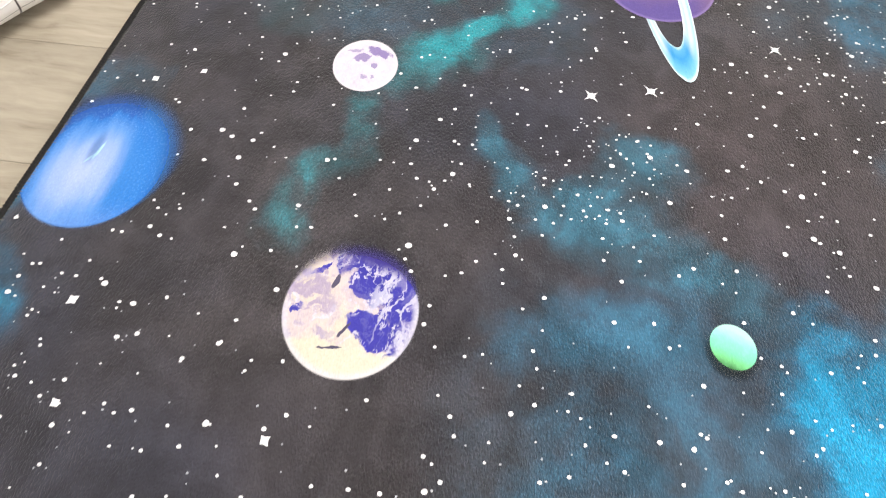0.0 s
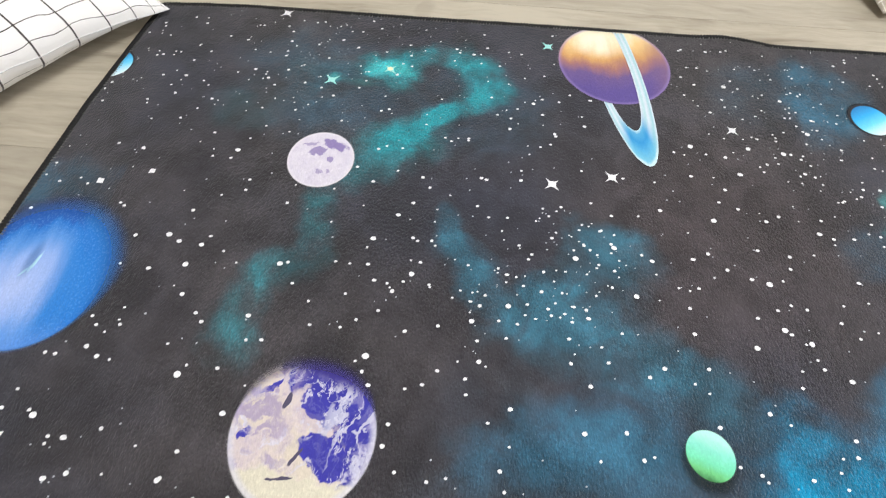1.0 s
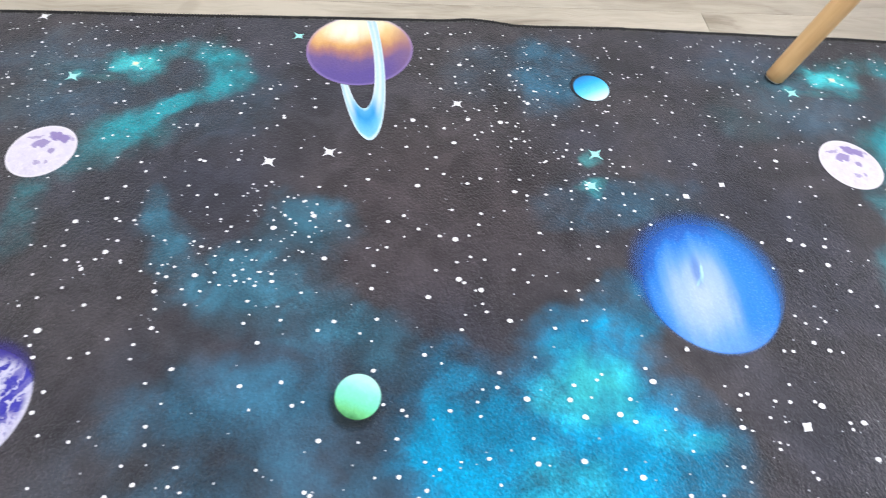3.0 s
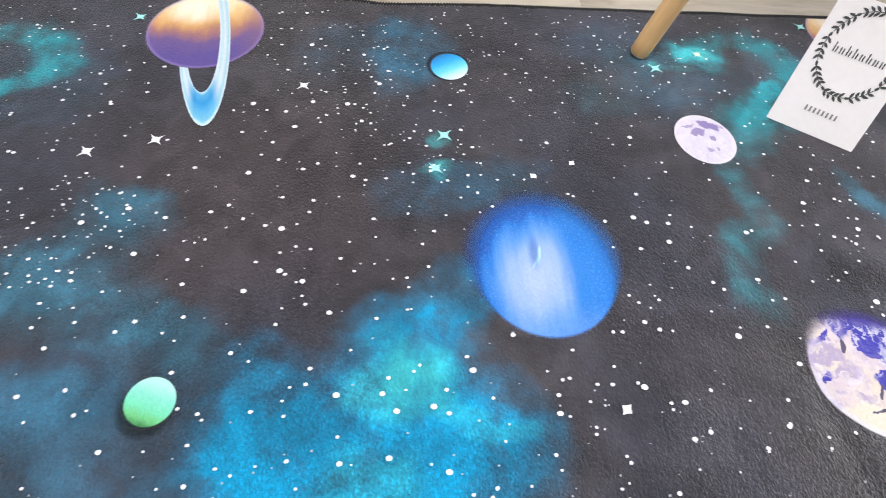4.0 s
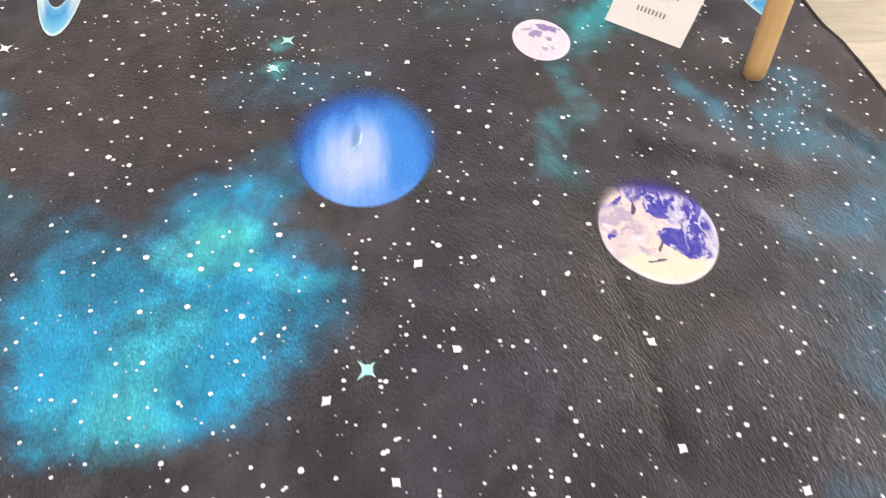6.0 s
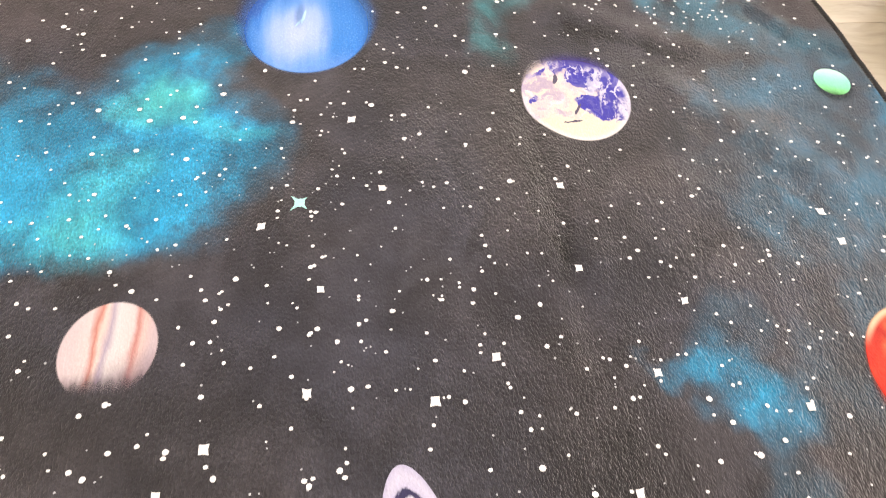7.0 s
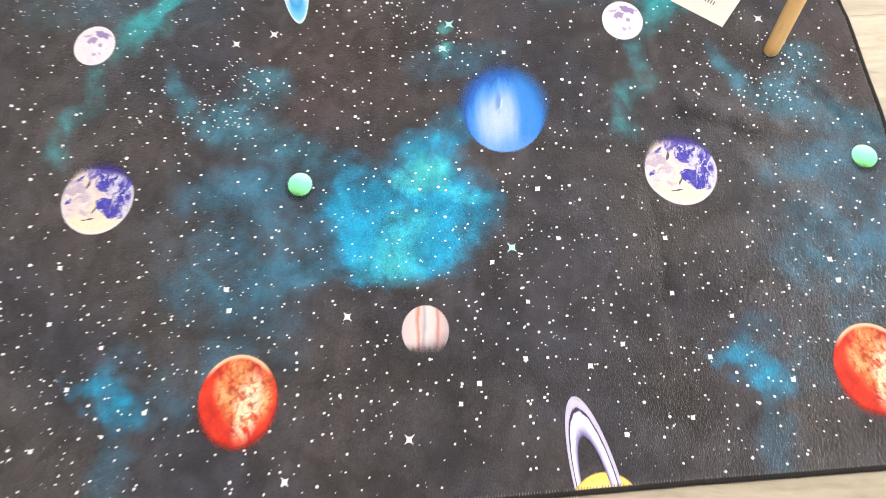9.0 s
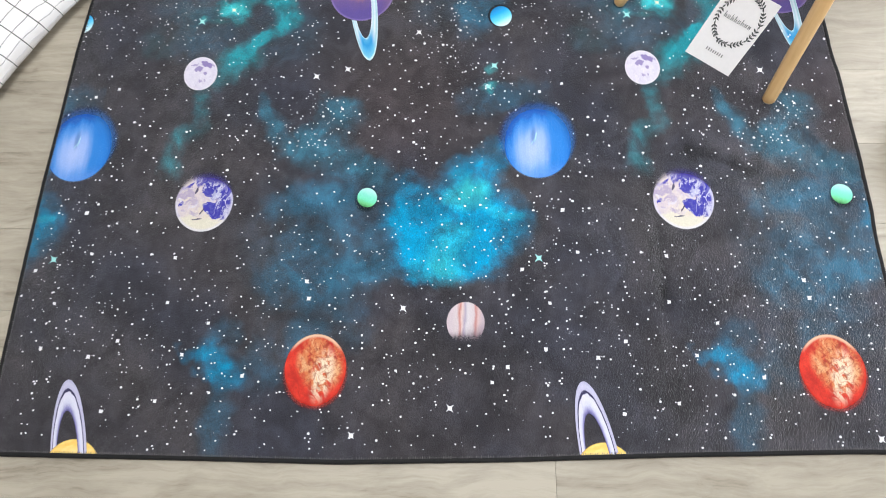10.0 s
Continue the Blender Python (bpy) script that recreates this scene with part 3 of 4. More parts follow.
def box(bm, lo, hi, bevel=0.0):
    made = bmesh.ops.create_cube(bm, size=1, matrix=Matrix.Translation([(a + b) / 2 for a, b in zip(lo, hi)]) @ Matrix.Diagonal([b - a for a, b in zip(lo, hi)] + [1]))
    if bevel:
        edges = list({e for v in made["verts"] for e in v.link_edges})
        bmesh.ops.bevel(bm, geom=edges, offset=bevel, segments=2, profile=0.5, affect="EDGES")


def boxed(name, lo, hi, material, parent=None, bevel=0.0, label=""):
    bm = bmesh.new()
    box(bm, lo, hi, bevel)
    return part(name, bm, material, parent, label)


def lathe(bm, rows, sides=28, m=Matrix()):
    """Rings of (radius, height) about the z axis, closed at both ends."""
    rings = [[bm.verts.new(m @ Vector((r * math.cos(a), r * math.sin(a), z))) for a in (2 * math.pi * k / sides for k in range(sides))] for r, z in rows]
    for a, b in zip(rings, rings[1:]):
        for k in range(sides):
            bm.faces.new((a[k], a[(k + 1) % sides], b[(k + 1) % sides], b[k]))
    bm.faces.new(rings[0][::-1])
    bm.faces.new(rings[-1])


# ---- setting: floor, walls, ceiling ----
FLOOR_Z = -0.008
X0, X1, Y0, Y1, TOP = -1.3, 3.0, -1.5, 2.5, 2.4
floor = tagged(boxed("floor", (X0, Y0, FLOOR_Z - 0.05), (X1, Y1, FLOOR_Z - 0.006), BACKING), "grey-beige wood-look plank floor", "floor", kind="structure")
# walls, window and ceiling are out of view, assumed to close the room
tagged(boxed("wall_west", (X0 - 0.1, Y0, -0.06), (X0, Y1, TOP), PAINT), "plain off-white wall", "wall", kind="structure")
tagged(boxed("wall_south", (X0 - 0.1, Y0 - 0.1, -0.06), (X1 + 0.1, Y0, TOP), PAINT), "plain off-white wall", "wall", kind="structure")
tagged(boxed("wall_north", (X0 - 0.1, Y1, -0.06), (X1 + 0.1, Y1 + 0.1, TOP), PAINT), "plain off-white wall", "wall", kind="structure")
tagged(boxed("ceiling", (X0 - 0.1, Y0 - 0.1, TOP), (X1 + 0.1, Y1 + 0.1, TOP + 0.1), PAINT), "plain white ceiling", "ceiling", kind="structure")
bm = bmesh.new()
WY0, WY1, WZ0, WZ1 = 0.2, 1.8, 0.7, 2.0
for lo, hi in (((X1, Y0, -0.06), (X1 + 0.1, WY0, TOP)), ((X1, WY1, -0.06), (X1 + 0.1, Y1, TOP)), ((X1, WY0, -0.06), (X1 + 0.1, WY1, WZ0)), ((X1, WY0, WZ1), (X1 + 0.1, WY1, TOP))):
    box(bm, lo, hi)
tagged(part("wall_east", bm, PAINT), "plain off-white wall with a window opening", "wall", kind="structure")
window = tagged(new("window_1"), "white-framed window, assumed out of view for light from the right", "window", kind="structure")
bm = bmesh.new()
for lo, hi in (((X1 + .02, WY0, WZ0), (X1 + .07, WY0 + .05, WZ1)), ((X1 + .02, WY1 - .05, WZ0), (X1 + .07, WY1, WZ1)), ((X1 + .02, WY0 + .05, WZ0), (X1 + .07, WY1 - .05, WZ0 + .05)), ((X1 + .02, WY0 + .05, WZ1 - .05), (X1 + .07, WY1 - .05, WZ1))):
    box(bm, lo, hi, 0.004)
part("window_frame", bm, WHITE, window)
pane = boxed("pane", (X1 + .04, WY0 + .05, WZ0 + .05), (X1 + .046, WY1 - .05, WZ1 - .05), GLASS.mat, window)
pane.visible_shadow = False
# unseen lamp body, added to go with the overhead fill
lamp = tagged(new("added_ceiling_lamp"), "flat white ceiling lamp, added out of view for overhead fill", "lamp")
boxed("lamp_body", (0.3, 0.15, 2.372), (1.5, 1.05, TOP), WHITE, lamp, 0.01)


# ---- the rug ----
def edge_near(x):
    return np.interp(x, (0, .316, .616, .911, 1.2, 1.486, 1.61), (.010, .006, .001, .007, .017, .024, .025))


def edge_far(x):
    return np.interp(x, (0, .066, .135, .353, .584, .77, .83, .98, 1.148, 1.314, 1.61), (1.022, 1.029, 1.033, 1.034, 1.037, 1.038, 1.029, 1.031, 1.026, 1.021, 1.012))


def edge_left(y):
    return np.interp(y, (0, .16, .53, .66, .84, 1.03), (-.021, -.023, -.011, -.003, .005, .024))


def edge_right(y):
    return np.interp(y, (0, .4, .6, .8, 1.03), (1.614, 1.607, 1.600, 1.592, 1.580))


def crease(x, y, ax, ay, bx, by, width, height):
    """A soft fold along the line from a to b."""
    dx, dy = bx - ax, by - ay
    s = min(1.0, max(0.0, ((x - ax) * dx + (y - ay) * dy) / (dx * dx + dy * dy)))
    d2 = (x - ax - s * dx) ** 2 + (y - ay - s * dy) ** 2
    return height * math.exp(-d2 / (2 * width * width))


def lie(x, y):
    """Height of the rug's top."""
    z = 0.0010 * math.sin(5.1 * x + 1.2) * math.sin(3.7 * y) + 0.0012 * noise.noise((x * 4, y * 4, 0.3))
    x, y = x + 0.010 * noise.noise((y * 9, x * 3, 4.0)), y + 0.010 * noise.noise((x * 9, y * 3, 7.0))
    z += crease(x, y, 1.182, 0.18, 1.176, 0.45, 0.016, 0.0020) - crease(x, y, 1.205, 0.20, 1.198, 0.46, 0.009, 0.0032) + crease(x, y, 1.226, 0.18, 1.220, 0.45, 0.016, 0.0018)
    z += crease(x, y, 1.26, 0.62, 1.42, 0.55, 0.014, 0.0045) + crease(x, y, 1.36, 0.50, 1.48, 0.36, 0.014, 0.0045)
    z += 0.0035 * min(1.0, max(0.0, (x - 1.1) / 0.3)) * noise.noise((x * 9 + y * 5, y * 7 - x * 3, 2.0))
    z += crease(x, y, 1.505, 0.61, 1.545, 0.555, 0.007, -0.0050) + crease(x, y, 1.515, 0.615, 1.565, 0.55, 0.009, 0.0045)
    z += crease(x, y, 1.55, 0.575, 1.59, 0.52, 0.006, -0.0035)
    z += crease(x, y, 1.60, 0.46, 1.59, 0.74, 0.022, 0.0045)
    z += crease(x, y, 0.77, 1.045, 0.80, 1.02, 0.02, 0.003)
    return z


def onto(u, v):
    """The point of the rug at u, v, each from 0 to 1."""
    y = 0.01 + 1.02 * v
    x = float(edge_left(y)) * (1 - u) + float(edge_right(y)) * u
    return x, float(edge_near(x)) * (1 - v) + float(edge_far(x)) * v


rug = tagged(new("rug"), "dark plush rug printed with planets, stars and teal clouds", "rug")


def build_rug():
    nu, nv = 250, 164
    bm = bmesh.new()
    grid = []
    for j in range(nv + 1):
        row = []
        for i in range(nu + 1):
            x, y = onto(i / nu, j / nv)
            row.append(bm.verts.new((x, y, lie(x, y))))
        grid.append(row)
    for j in range(nv):
        for i in range(nu):
            bm.faces.new((grid[j][i], grid[j][i + 1], grid[j + 1][i + 1], grid[j + 1][i]))
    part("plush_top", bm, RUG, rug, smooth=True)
    bm = bmesh.new()
    rim = [onto(k / 60, 0) for k in range(60)] + [onto(1, k / 40) for k in range(40)] + [onto(1 - k / 60, 1) for k in range(60)] + [onto(0, 1 - k / 40) for k in range(40)]
    low = [bm.verts.new((x, y, FLOOR_Z)) for x, y in rim]
    high = [bm.verts.new((x, y, lie(x, y) - 0.0015)) for x, y in rim]
    bm.faces.new(low[::-1])
    for k in range(len(rim)):
        m = (k + 1) % len(rim)
        bm.faces.new((low[k], low[m], high[m], high[k]))
    part("backing", bm, BACKING, rug, "grey backing")


def stitched_edge(along, metres):
    """One side's overlocked edge: a thick cord with slanted ridges of yarn."""
    bm = bmesh.new()
    count, sides = int(metres / 0.00135), 8
    rings = []
    for k in range(count + 1):
        x, y = along(k / count)
        x2, y2 = along(min(1, (k + 1) / count)) if k < count else along(1)
        x0, y0 = along(max(0, (k - 1) / count))
        t = Vector((x2 - x0, y2 - y0, 0)).normalized()
        side = Vector((-t.y, t.x, 0))
        z = lie(x, y) - 0.0016
        ring = []
        for s in range(sides):
            a = 2 * math.pi * s / sides
            swell = 0.5 + 0.5 * math.cos(2 * math.pi * k / 3 + a * 1.0)
            r = 0.0027 + 0.0014 * swell + 0.0005 * noise.noise((k * 0.06, s, 0))
            ring.append(bm.verts.new((x + side.x * r * 1.3 * math.cos(a), y + side.y * r * 1.3 * math.cos(a), z + r * 0.92 * math.sin(a))))
        rings.append(ring)
    for a, b in zip(rings, rings[1:]):
        for s in range(sides):
            bm.faces.new((a[s], a[(s + 1) % sides], b[(s + 1) % sides], b[s]))
    part("stitched_edge", bm, YARN, rug, "black overlocked yarn edge", smooth=True)


def edge_thread():
    """Short pale stitches just inside the edge."""
    rng = random.Random(5)
    bm = bmesh.new()
    sides = [(lambda s: onto(s, 0.0052), 1.6, 0), (lambda s: onto(s, 0.9948), 1.6, 0), (lambda s: onto(0.0034, s), 1.02, 1), (lambda s: onto(0.9966, s), 1.02, 1)]
    for along, metres, turn in sides:
        for k in range(int(metres / 0.0040)):
            if rng.random() < 0.08:
                continue
            x, y = along((k + 0.5) / int(metres / 0.0040))
            a, b = (0.00045, 0.0014) if not turn else (0.0014, 0.00045)
            a, b = a * rng.uniform(0.7, 1.5), b * rng.uniform(0.6, 1.6)
            z = lie(x, y) + 0.0016
            bm.faces.new([bm.verts.new((x + p * a, y + q * b, z)) for p, q in ((-1, -1), (1, -1), (1, 1), (-1, 1))])
    tagged(part("edge_thread", bm, THREAD, rug, "pale edge stitches"), kind="stuff")


build_rug()
stitched_edge(lambda s: onto(s, 0), 1.61)
stitched_edge(lambda s: onto(s, 1), 1.60)
stitched_edge(lambda s: onto(0, s), 1.03)
stitched_edge(lambda s: onto(1, s), 1.03)
edge_thread()


def inside(x, y):
    """Keeps a point of the print within the stitched edge."""
    x = min(max(x, float(edge_left(y)) + 0.004), float(edge_right(y)) - 0.004)
    return x, min(max(y, float(edge_near(x)) + 0.004), float(edge_far(x)) - 0.004)


def shows(cx, cy, r):
    return cx + r > 0.0 and cx - r < 1.60


PRINTS = []


def print_disc(name, cx, cy, rx, ry, material, label, lift=0.0006, reach=1.12):
    made = {}
    for k, x0 in repeats(cx, cy):
        if not shows(x0, cy, rx * 0.98):
            continue
        PRINTS.append((x0, cy, rx, ry))
        bm = bmesh.new()
        rings, sides = max(4, int(rx / 0.0045)), 44
        hub = bm.verts.new((0, 0, lie(*inside(x0, cy)) + lift))
        last = None
        for i in range(1, rings + 1):
            f = reach * i / rings
            ring = []
            for s in range(sides):
                a = 2 * math.pi * s / sides
                x, y = inside(x0 + rx * f * math.cos(a), cy + ry * f * math.sin(a))
                ring.append(bm.verts.new((x - x0, y - cy, lie(x, y) + lift)))
            for s in range(sides):
                m = (s + 1) % sides
                if last is None:
                    bm.faces.new((hub, ring[s], ring[m]))
                else:
                    bm.faces.new((last[s], ring[s], ring[m], last[m]))
            last = ring
        hx, hy = inside(x0, cy)
        hub.co.x, hub.co.y = hx - x0, hy - cy
        ob = part(name, bm, material, rug, label, smooth=True)
        ob.location = (x0, cy, 0)
        made[k] = ob
    return made


def print_ring(name, cx, cy, outer, inner, turn, material, label, lift, planets, phase=math.pi):
    """A tilted flat ring with outer and inner half axes; its left side passes under the planet."""
    c, s_ = math.cos(radians(turn)), math.sin(radians(turn))
    for k, x0 in repeats(cx, cy):
        if not shows(x0, cy, 0.03):
            continue
        bm = bmesh.new()
        uvl = bm.loops.layers.uv.new("UVMap")
        sides, across = 120, 7
        rows = []
        for i in range(sides + 1):
            a = -math.pi + 2 * math.pi * i / sides
            row = []
            for j in range(across + 1):
                f = j / across
                lx = (inner[0] + (outer[0] - inner[0]) * f) * math.sin(a) - 0.0022 * (1 - f)
                ly = (inner[1] + (outer[1] - inner[1]) * f) * math.cos(a) * (-1 if phase else 1)
                row.append((x0 + c * lx - s_ * ly, cy + s_ * lx + c * ly, a / math.pi, f, a < -0.35))
            rows.append(row)
        cache = {}

        def a_right(i):
            return -math.pi + 2 * math.pi * i / sides > -0.35

        def vert(i, j):
            if (i, j) not in cache:
                x, y = inside(rows[i][j][0], rows[i][j][1])
                cache[i, j] = bm.verts.new((x, y, lie(x, y) + (lift if a_right(i) else 0.0004)))
            return cache[i, j]

        for i in range(sides):
            for j in range(across):
                q = [(i, j), (i + 1, j), (i + 1, j + 1), (i, j + 1)]
                pts = [rows[a][b] for a, b in q]
                mx, my = sum(p[0] for p in pts) / 4, sum(p[1] for p in pts) / 4
                if (mx, my) != inside(mx, my):
                    continue
                face = bm.faces.new([vert(a, b) for a, b in q])
                for loop, p in zip(face.loops, pts):
                    loop[uvl].uv = (p[2], p[3])
        bmesh.ops.recalc_face_normals(bm, faces=bm.faces)
        ring = part(name, bm, material, planets.get(k, rug), label, smooth=True)
        if k in planets:
            ring.matrix_parent_inverse = Matrix.Translation(-planets[k].location)


print_disc("printed_earth", .3225, .482, .0575, .0605, printed("earth_print", (.0575, .0605), paint_earth, 0.72), "blue, white and cream planet print")
print_disc("printed_moon", .2820, .770, .0355, .0395, printed("moon_print", (.0355, .0395), paint_moon, 0.76), "pale lavender cratered moon print")
print_disc("printed_blue_planet", .0500, .606, .069, .078, printed("blue_planet_print", (.069, .078), paint_blue), "soft-edged bright blue planet print", reach=1.25)
print_disc("printed_green_planet", .6460, .488, .0200, .0215, printed("green_planet_print", (.0200, .0215), paint_green), "small mint green planet print", reach=1.3)
print_disc("printed_small_planet", .9155, .900, .0245, .0265, printed("small_blue_print", (.0245, .0265), paint_small_blue), "small blue and white planet print", reach=1.15)
print_disc("printed_striped_planet", .8380, .244, .0350, .0385, printed("striped_planet_print", (.035, .0385), paint_striped, 0.84), "cream planet print with rust stripes")
print_disc("printed_red_planet", .5645, .157, .0575, .0660, printed("red_planet_print", (.0575, .066), paint_red, 0.88), "fiery red and orange planet print")
orange_planets = print_disc("printed_orange_planet", .6170, .968, .0705, .0750, printed("orange_planet_print", (.0705, .075), paint_orange, 0.9), "orange and violet planet print cut by the edge")
yellow_planets = print_disc("printed_yellow_planet", .140, -.014, .0500, .0500, printed("yellow_planet_print", (.05, .05), paint_body), "yellow planet print cut by the edge")
print_ring("printed_ring", .616, .966, (.0305, .172), (.0205, .117), 8, printed("pale_ring_print", (1, 1), ring_paint("pale_blue"), 0.85), "pale blue ring print", 0.0010, orange_planets)
print_ring("printed_ring", .1340, .000, (.033, .1415), (.0195, .0860), 10, printed("lavender_ring_print", (1, 1), ring_paint("lavender"), 0.84), "lavender ring print with a dark gap", 0.0010, yellow_planets, phase=0)

# stars of the print, in one repeat
SPARKLES = [(.595, .775), (.530, .759), (.743, .862), (.809, .092), (.635, .045), (.722, .271), (.190, 1.022)]
TEAL_SPARKLES = [(.271, .897), (.338, .925), (.901, .779), (.888, .730), (.041, .366), (.534, .992)]
SQUARES = [(.113, .735), (.191, .210), (.066, .717), (.090, .461), (.279, .369), (.114, .377), (.058, .280), (.047, .196), (.140, .181), (.276, .282), (.544, .289), (.358, .243),
           (.913, .164), (.885, .137), (.275, .102), (.179, .084), (.315, .185), (.431, .147), (.538, .322), (.009, .344)]
LARGE = [(.734, .655), (.362, .550), (.827, .486), (.191, .649), (.665, .677), (.736, .607), (.757, .595), (.706, .587), (.604, .630),
         (.549, .667), (.588, .683), (.695, .727), (.801, .720), (.689, .831), (.737, .794), (.755, .834), (.794, .830), (.831, .865),
         (.749, .938), (.157, .658), (.169, .651), (.183, .626), (.192, .773), (.269, .635), (.352, .672), (.393, .635), (.034, .461),
         (.110, .479), (.141, .464), (.256, .492), (.210, .521), (.254, .579), (.790, .487), (.838, .471), (.868, .473), (.903, .502)]
MIDDLE = [(.876, .422), (.617, .453), (.451, .591), (.484, .609), (.513, .882), (.571, .850), (.127, .539), (.888, .165), (.373, .117),
          (.361, .142), (.349, .161), (.403, .348), (.232, .376), (.214, .241), (.079, .196), (.273, .019), (.231, .078), (.680, .037),
          (.624, .671), (.652, .596), (.641, .735), (.724, .745), (.822, .664), (.810, .802), (.739, 1.005), (.813, .919), (.723, .890),
          (.682, .786), (.373, .703), (.139, .434), (.222, .439), (.139, .531), (.831, .435), (.377, .615), (.782, .562)]
SMALL = [(.718, .659), (.196, .892), (.141, .849), (.114, .256), (.070, .234), (.026, .249), (.921, .144), (.069, .140), (.210, .126),
         (.243, .105), (.848, .291), (.182, .269), (.348, .045), (.648, .197), (.612, .113), (.702, .011), (.559, .048), (.843, .202),
         (.546, .499), (.647, .221), (.711, .157), (.756, .147)]
NEAR_STARS = [(.308, .029), (.482, .030), (.078, .043), (.040, .045), (.427, .046), (.984, .046), (.266, .050), (.364, .059), (.654, .065),
              (.873, .083), (.160, .088), (.577, .089), (.672, .097), (.906, .115), (.982, .115), (.341, .116), (.502, .119), (.646, .128),
              (.173, .129), (.689, .134), (.045, .136), (.462, .137), (.987, .137), (.207, .153), (.837, .153), (.735, .155), (.650, .161),
              (.289, .167), (.162, .178), (.724, .194), (.672, .198), (.908, .201), (.746, .207), (.232, .214), (.390, .220), (.684, .229),
              (.752, .232), (.779, .233)]
MID_STARS = [(.050, .243), (.606, .246), (.991, .246), (.087, .247), (.234, .250), (.913, .259), (.766, .261), (.375, .264), (.595, .270),
             (.458, .280), (.794, .281), (.594, .291), (.415, .293), (.332, .294), (.927, .295), (.700, .296), (.050, .301), (.989, .302),
             (.297, .308), (.988, .321), (.669, .322), (.321, .342), (.371, .343), (.055, .355), (.119, .361), (.078, .362), (.204, .371),
             (.399, .372), (.151, .381), (.578, .404), (.478, .465), (.724, .477), (.592, .482)]
FAR_STARS = [(.658, .513), (.486, .514), (.554, .539), (.424, .542), (.459, .553), (.127, .559), (.147, .561), (.309, .575), (.393, .576),
             (.190, .595), (.542, .598), (.557, .603), (.458, .607), (.285, .615), (.151, .619), (.515, .627), (.351, .642), (.395, .673),
             (.681, .685), (.097, .691), (.260, .707), (.452, .722), (.538, .729), (.750, .731), (.007, .760), (.455, .760), (.497, .761),
             (.092, .766), (-.001, .787), (.160, .796), (.771, .812), (.439, .814), (.726, .818), (.536, .834), (.485, .837), (.069, .841),
             (.863, .843), (.602, .849), (.494, .871), (.099, .886)]
# crowded parts of the sky: centre, spread, count
CROWDS = [(.50, .63, .065, .035, 95), (.57, .68, .035, .025, 45), (.83, .83, .07, .055, 95), (.10, .27, .09, .09, 110), (.17, .86, .08, .07, 70),
          (.88, .73, .04, .03, 30), (.60, .37, .08, .05, 45), (.79, .37, .06, .04, 40), (.06, .44, .06, .07, 55), (.30, .12, .1, .07, 50),
          (.24, .94, .09, .06, 80), (.42, .96, .07, .05, 35), (.79, .96, .07, .05, 60), (.55, .88, .08, .06, 40), (.52, .26, .09, .06, 60), (.66, .14, .08, .08, 50)]


def on_print(x, y, slack=1.02):
    if any(((x - a) / (c * slack)) ** 2 + ((y - b) / (d * slack)) ** 2 < 1 for a, b, c, d in PRINTS):
        return True
    m = x % PERIOD
    return (.105 < m < .176 and y < .145) or (.60 < m < .662 and .79 < y < .93)


def star_fan(bm, x, y, outline):
    z = lie(x, y) + 0.0011
    bm.faces.new([bm.verts.new((x + dx, y + dy, z)) for dx, dy in outline])


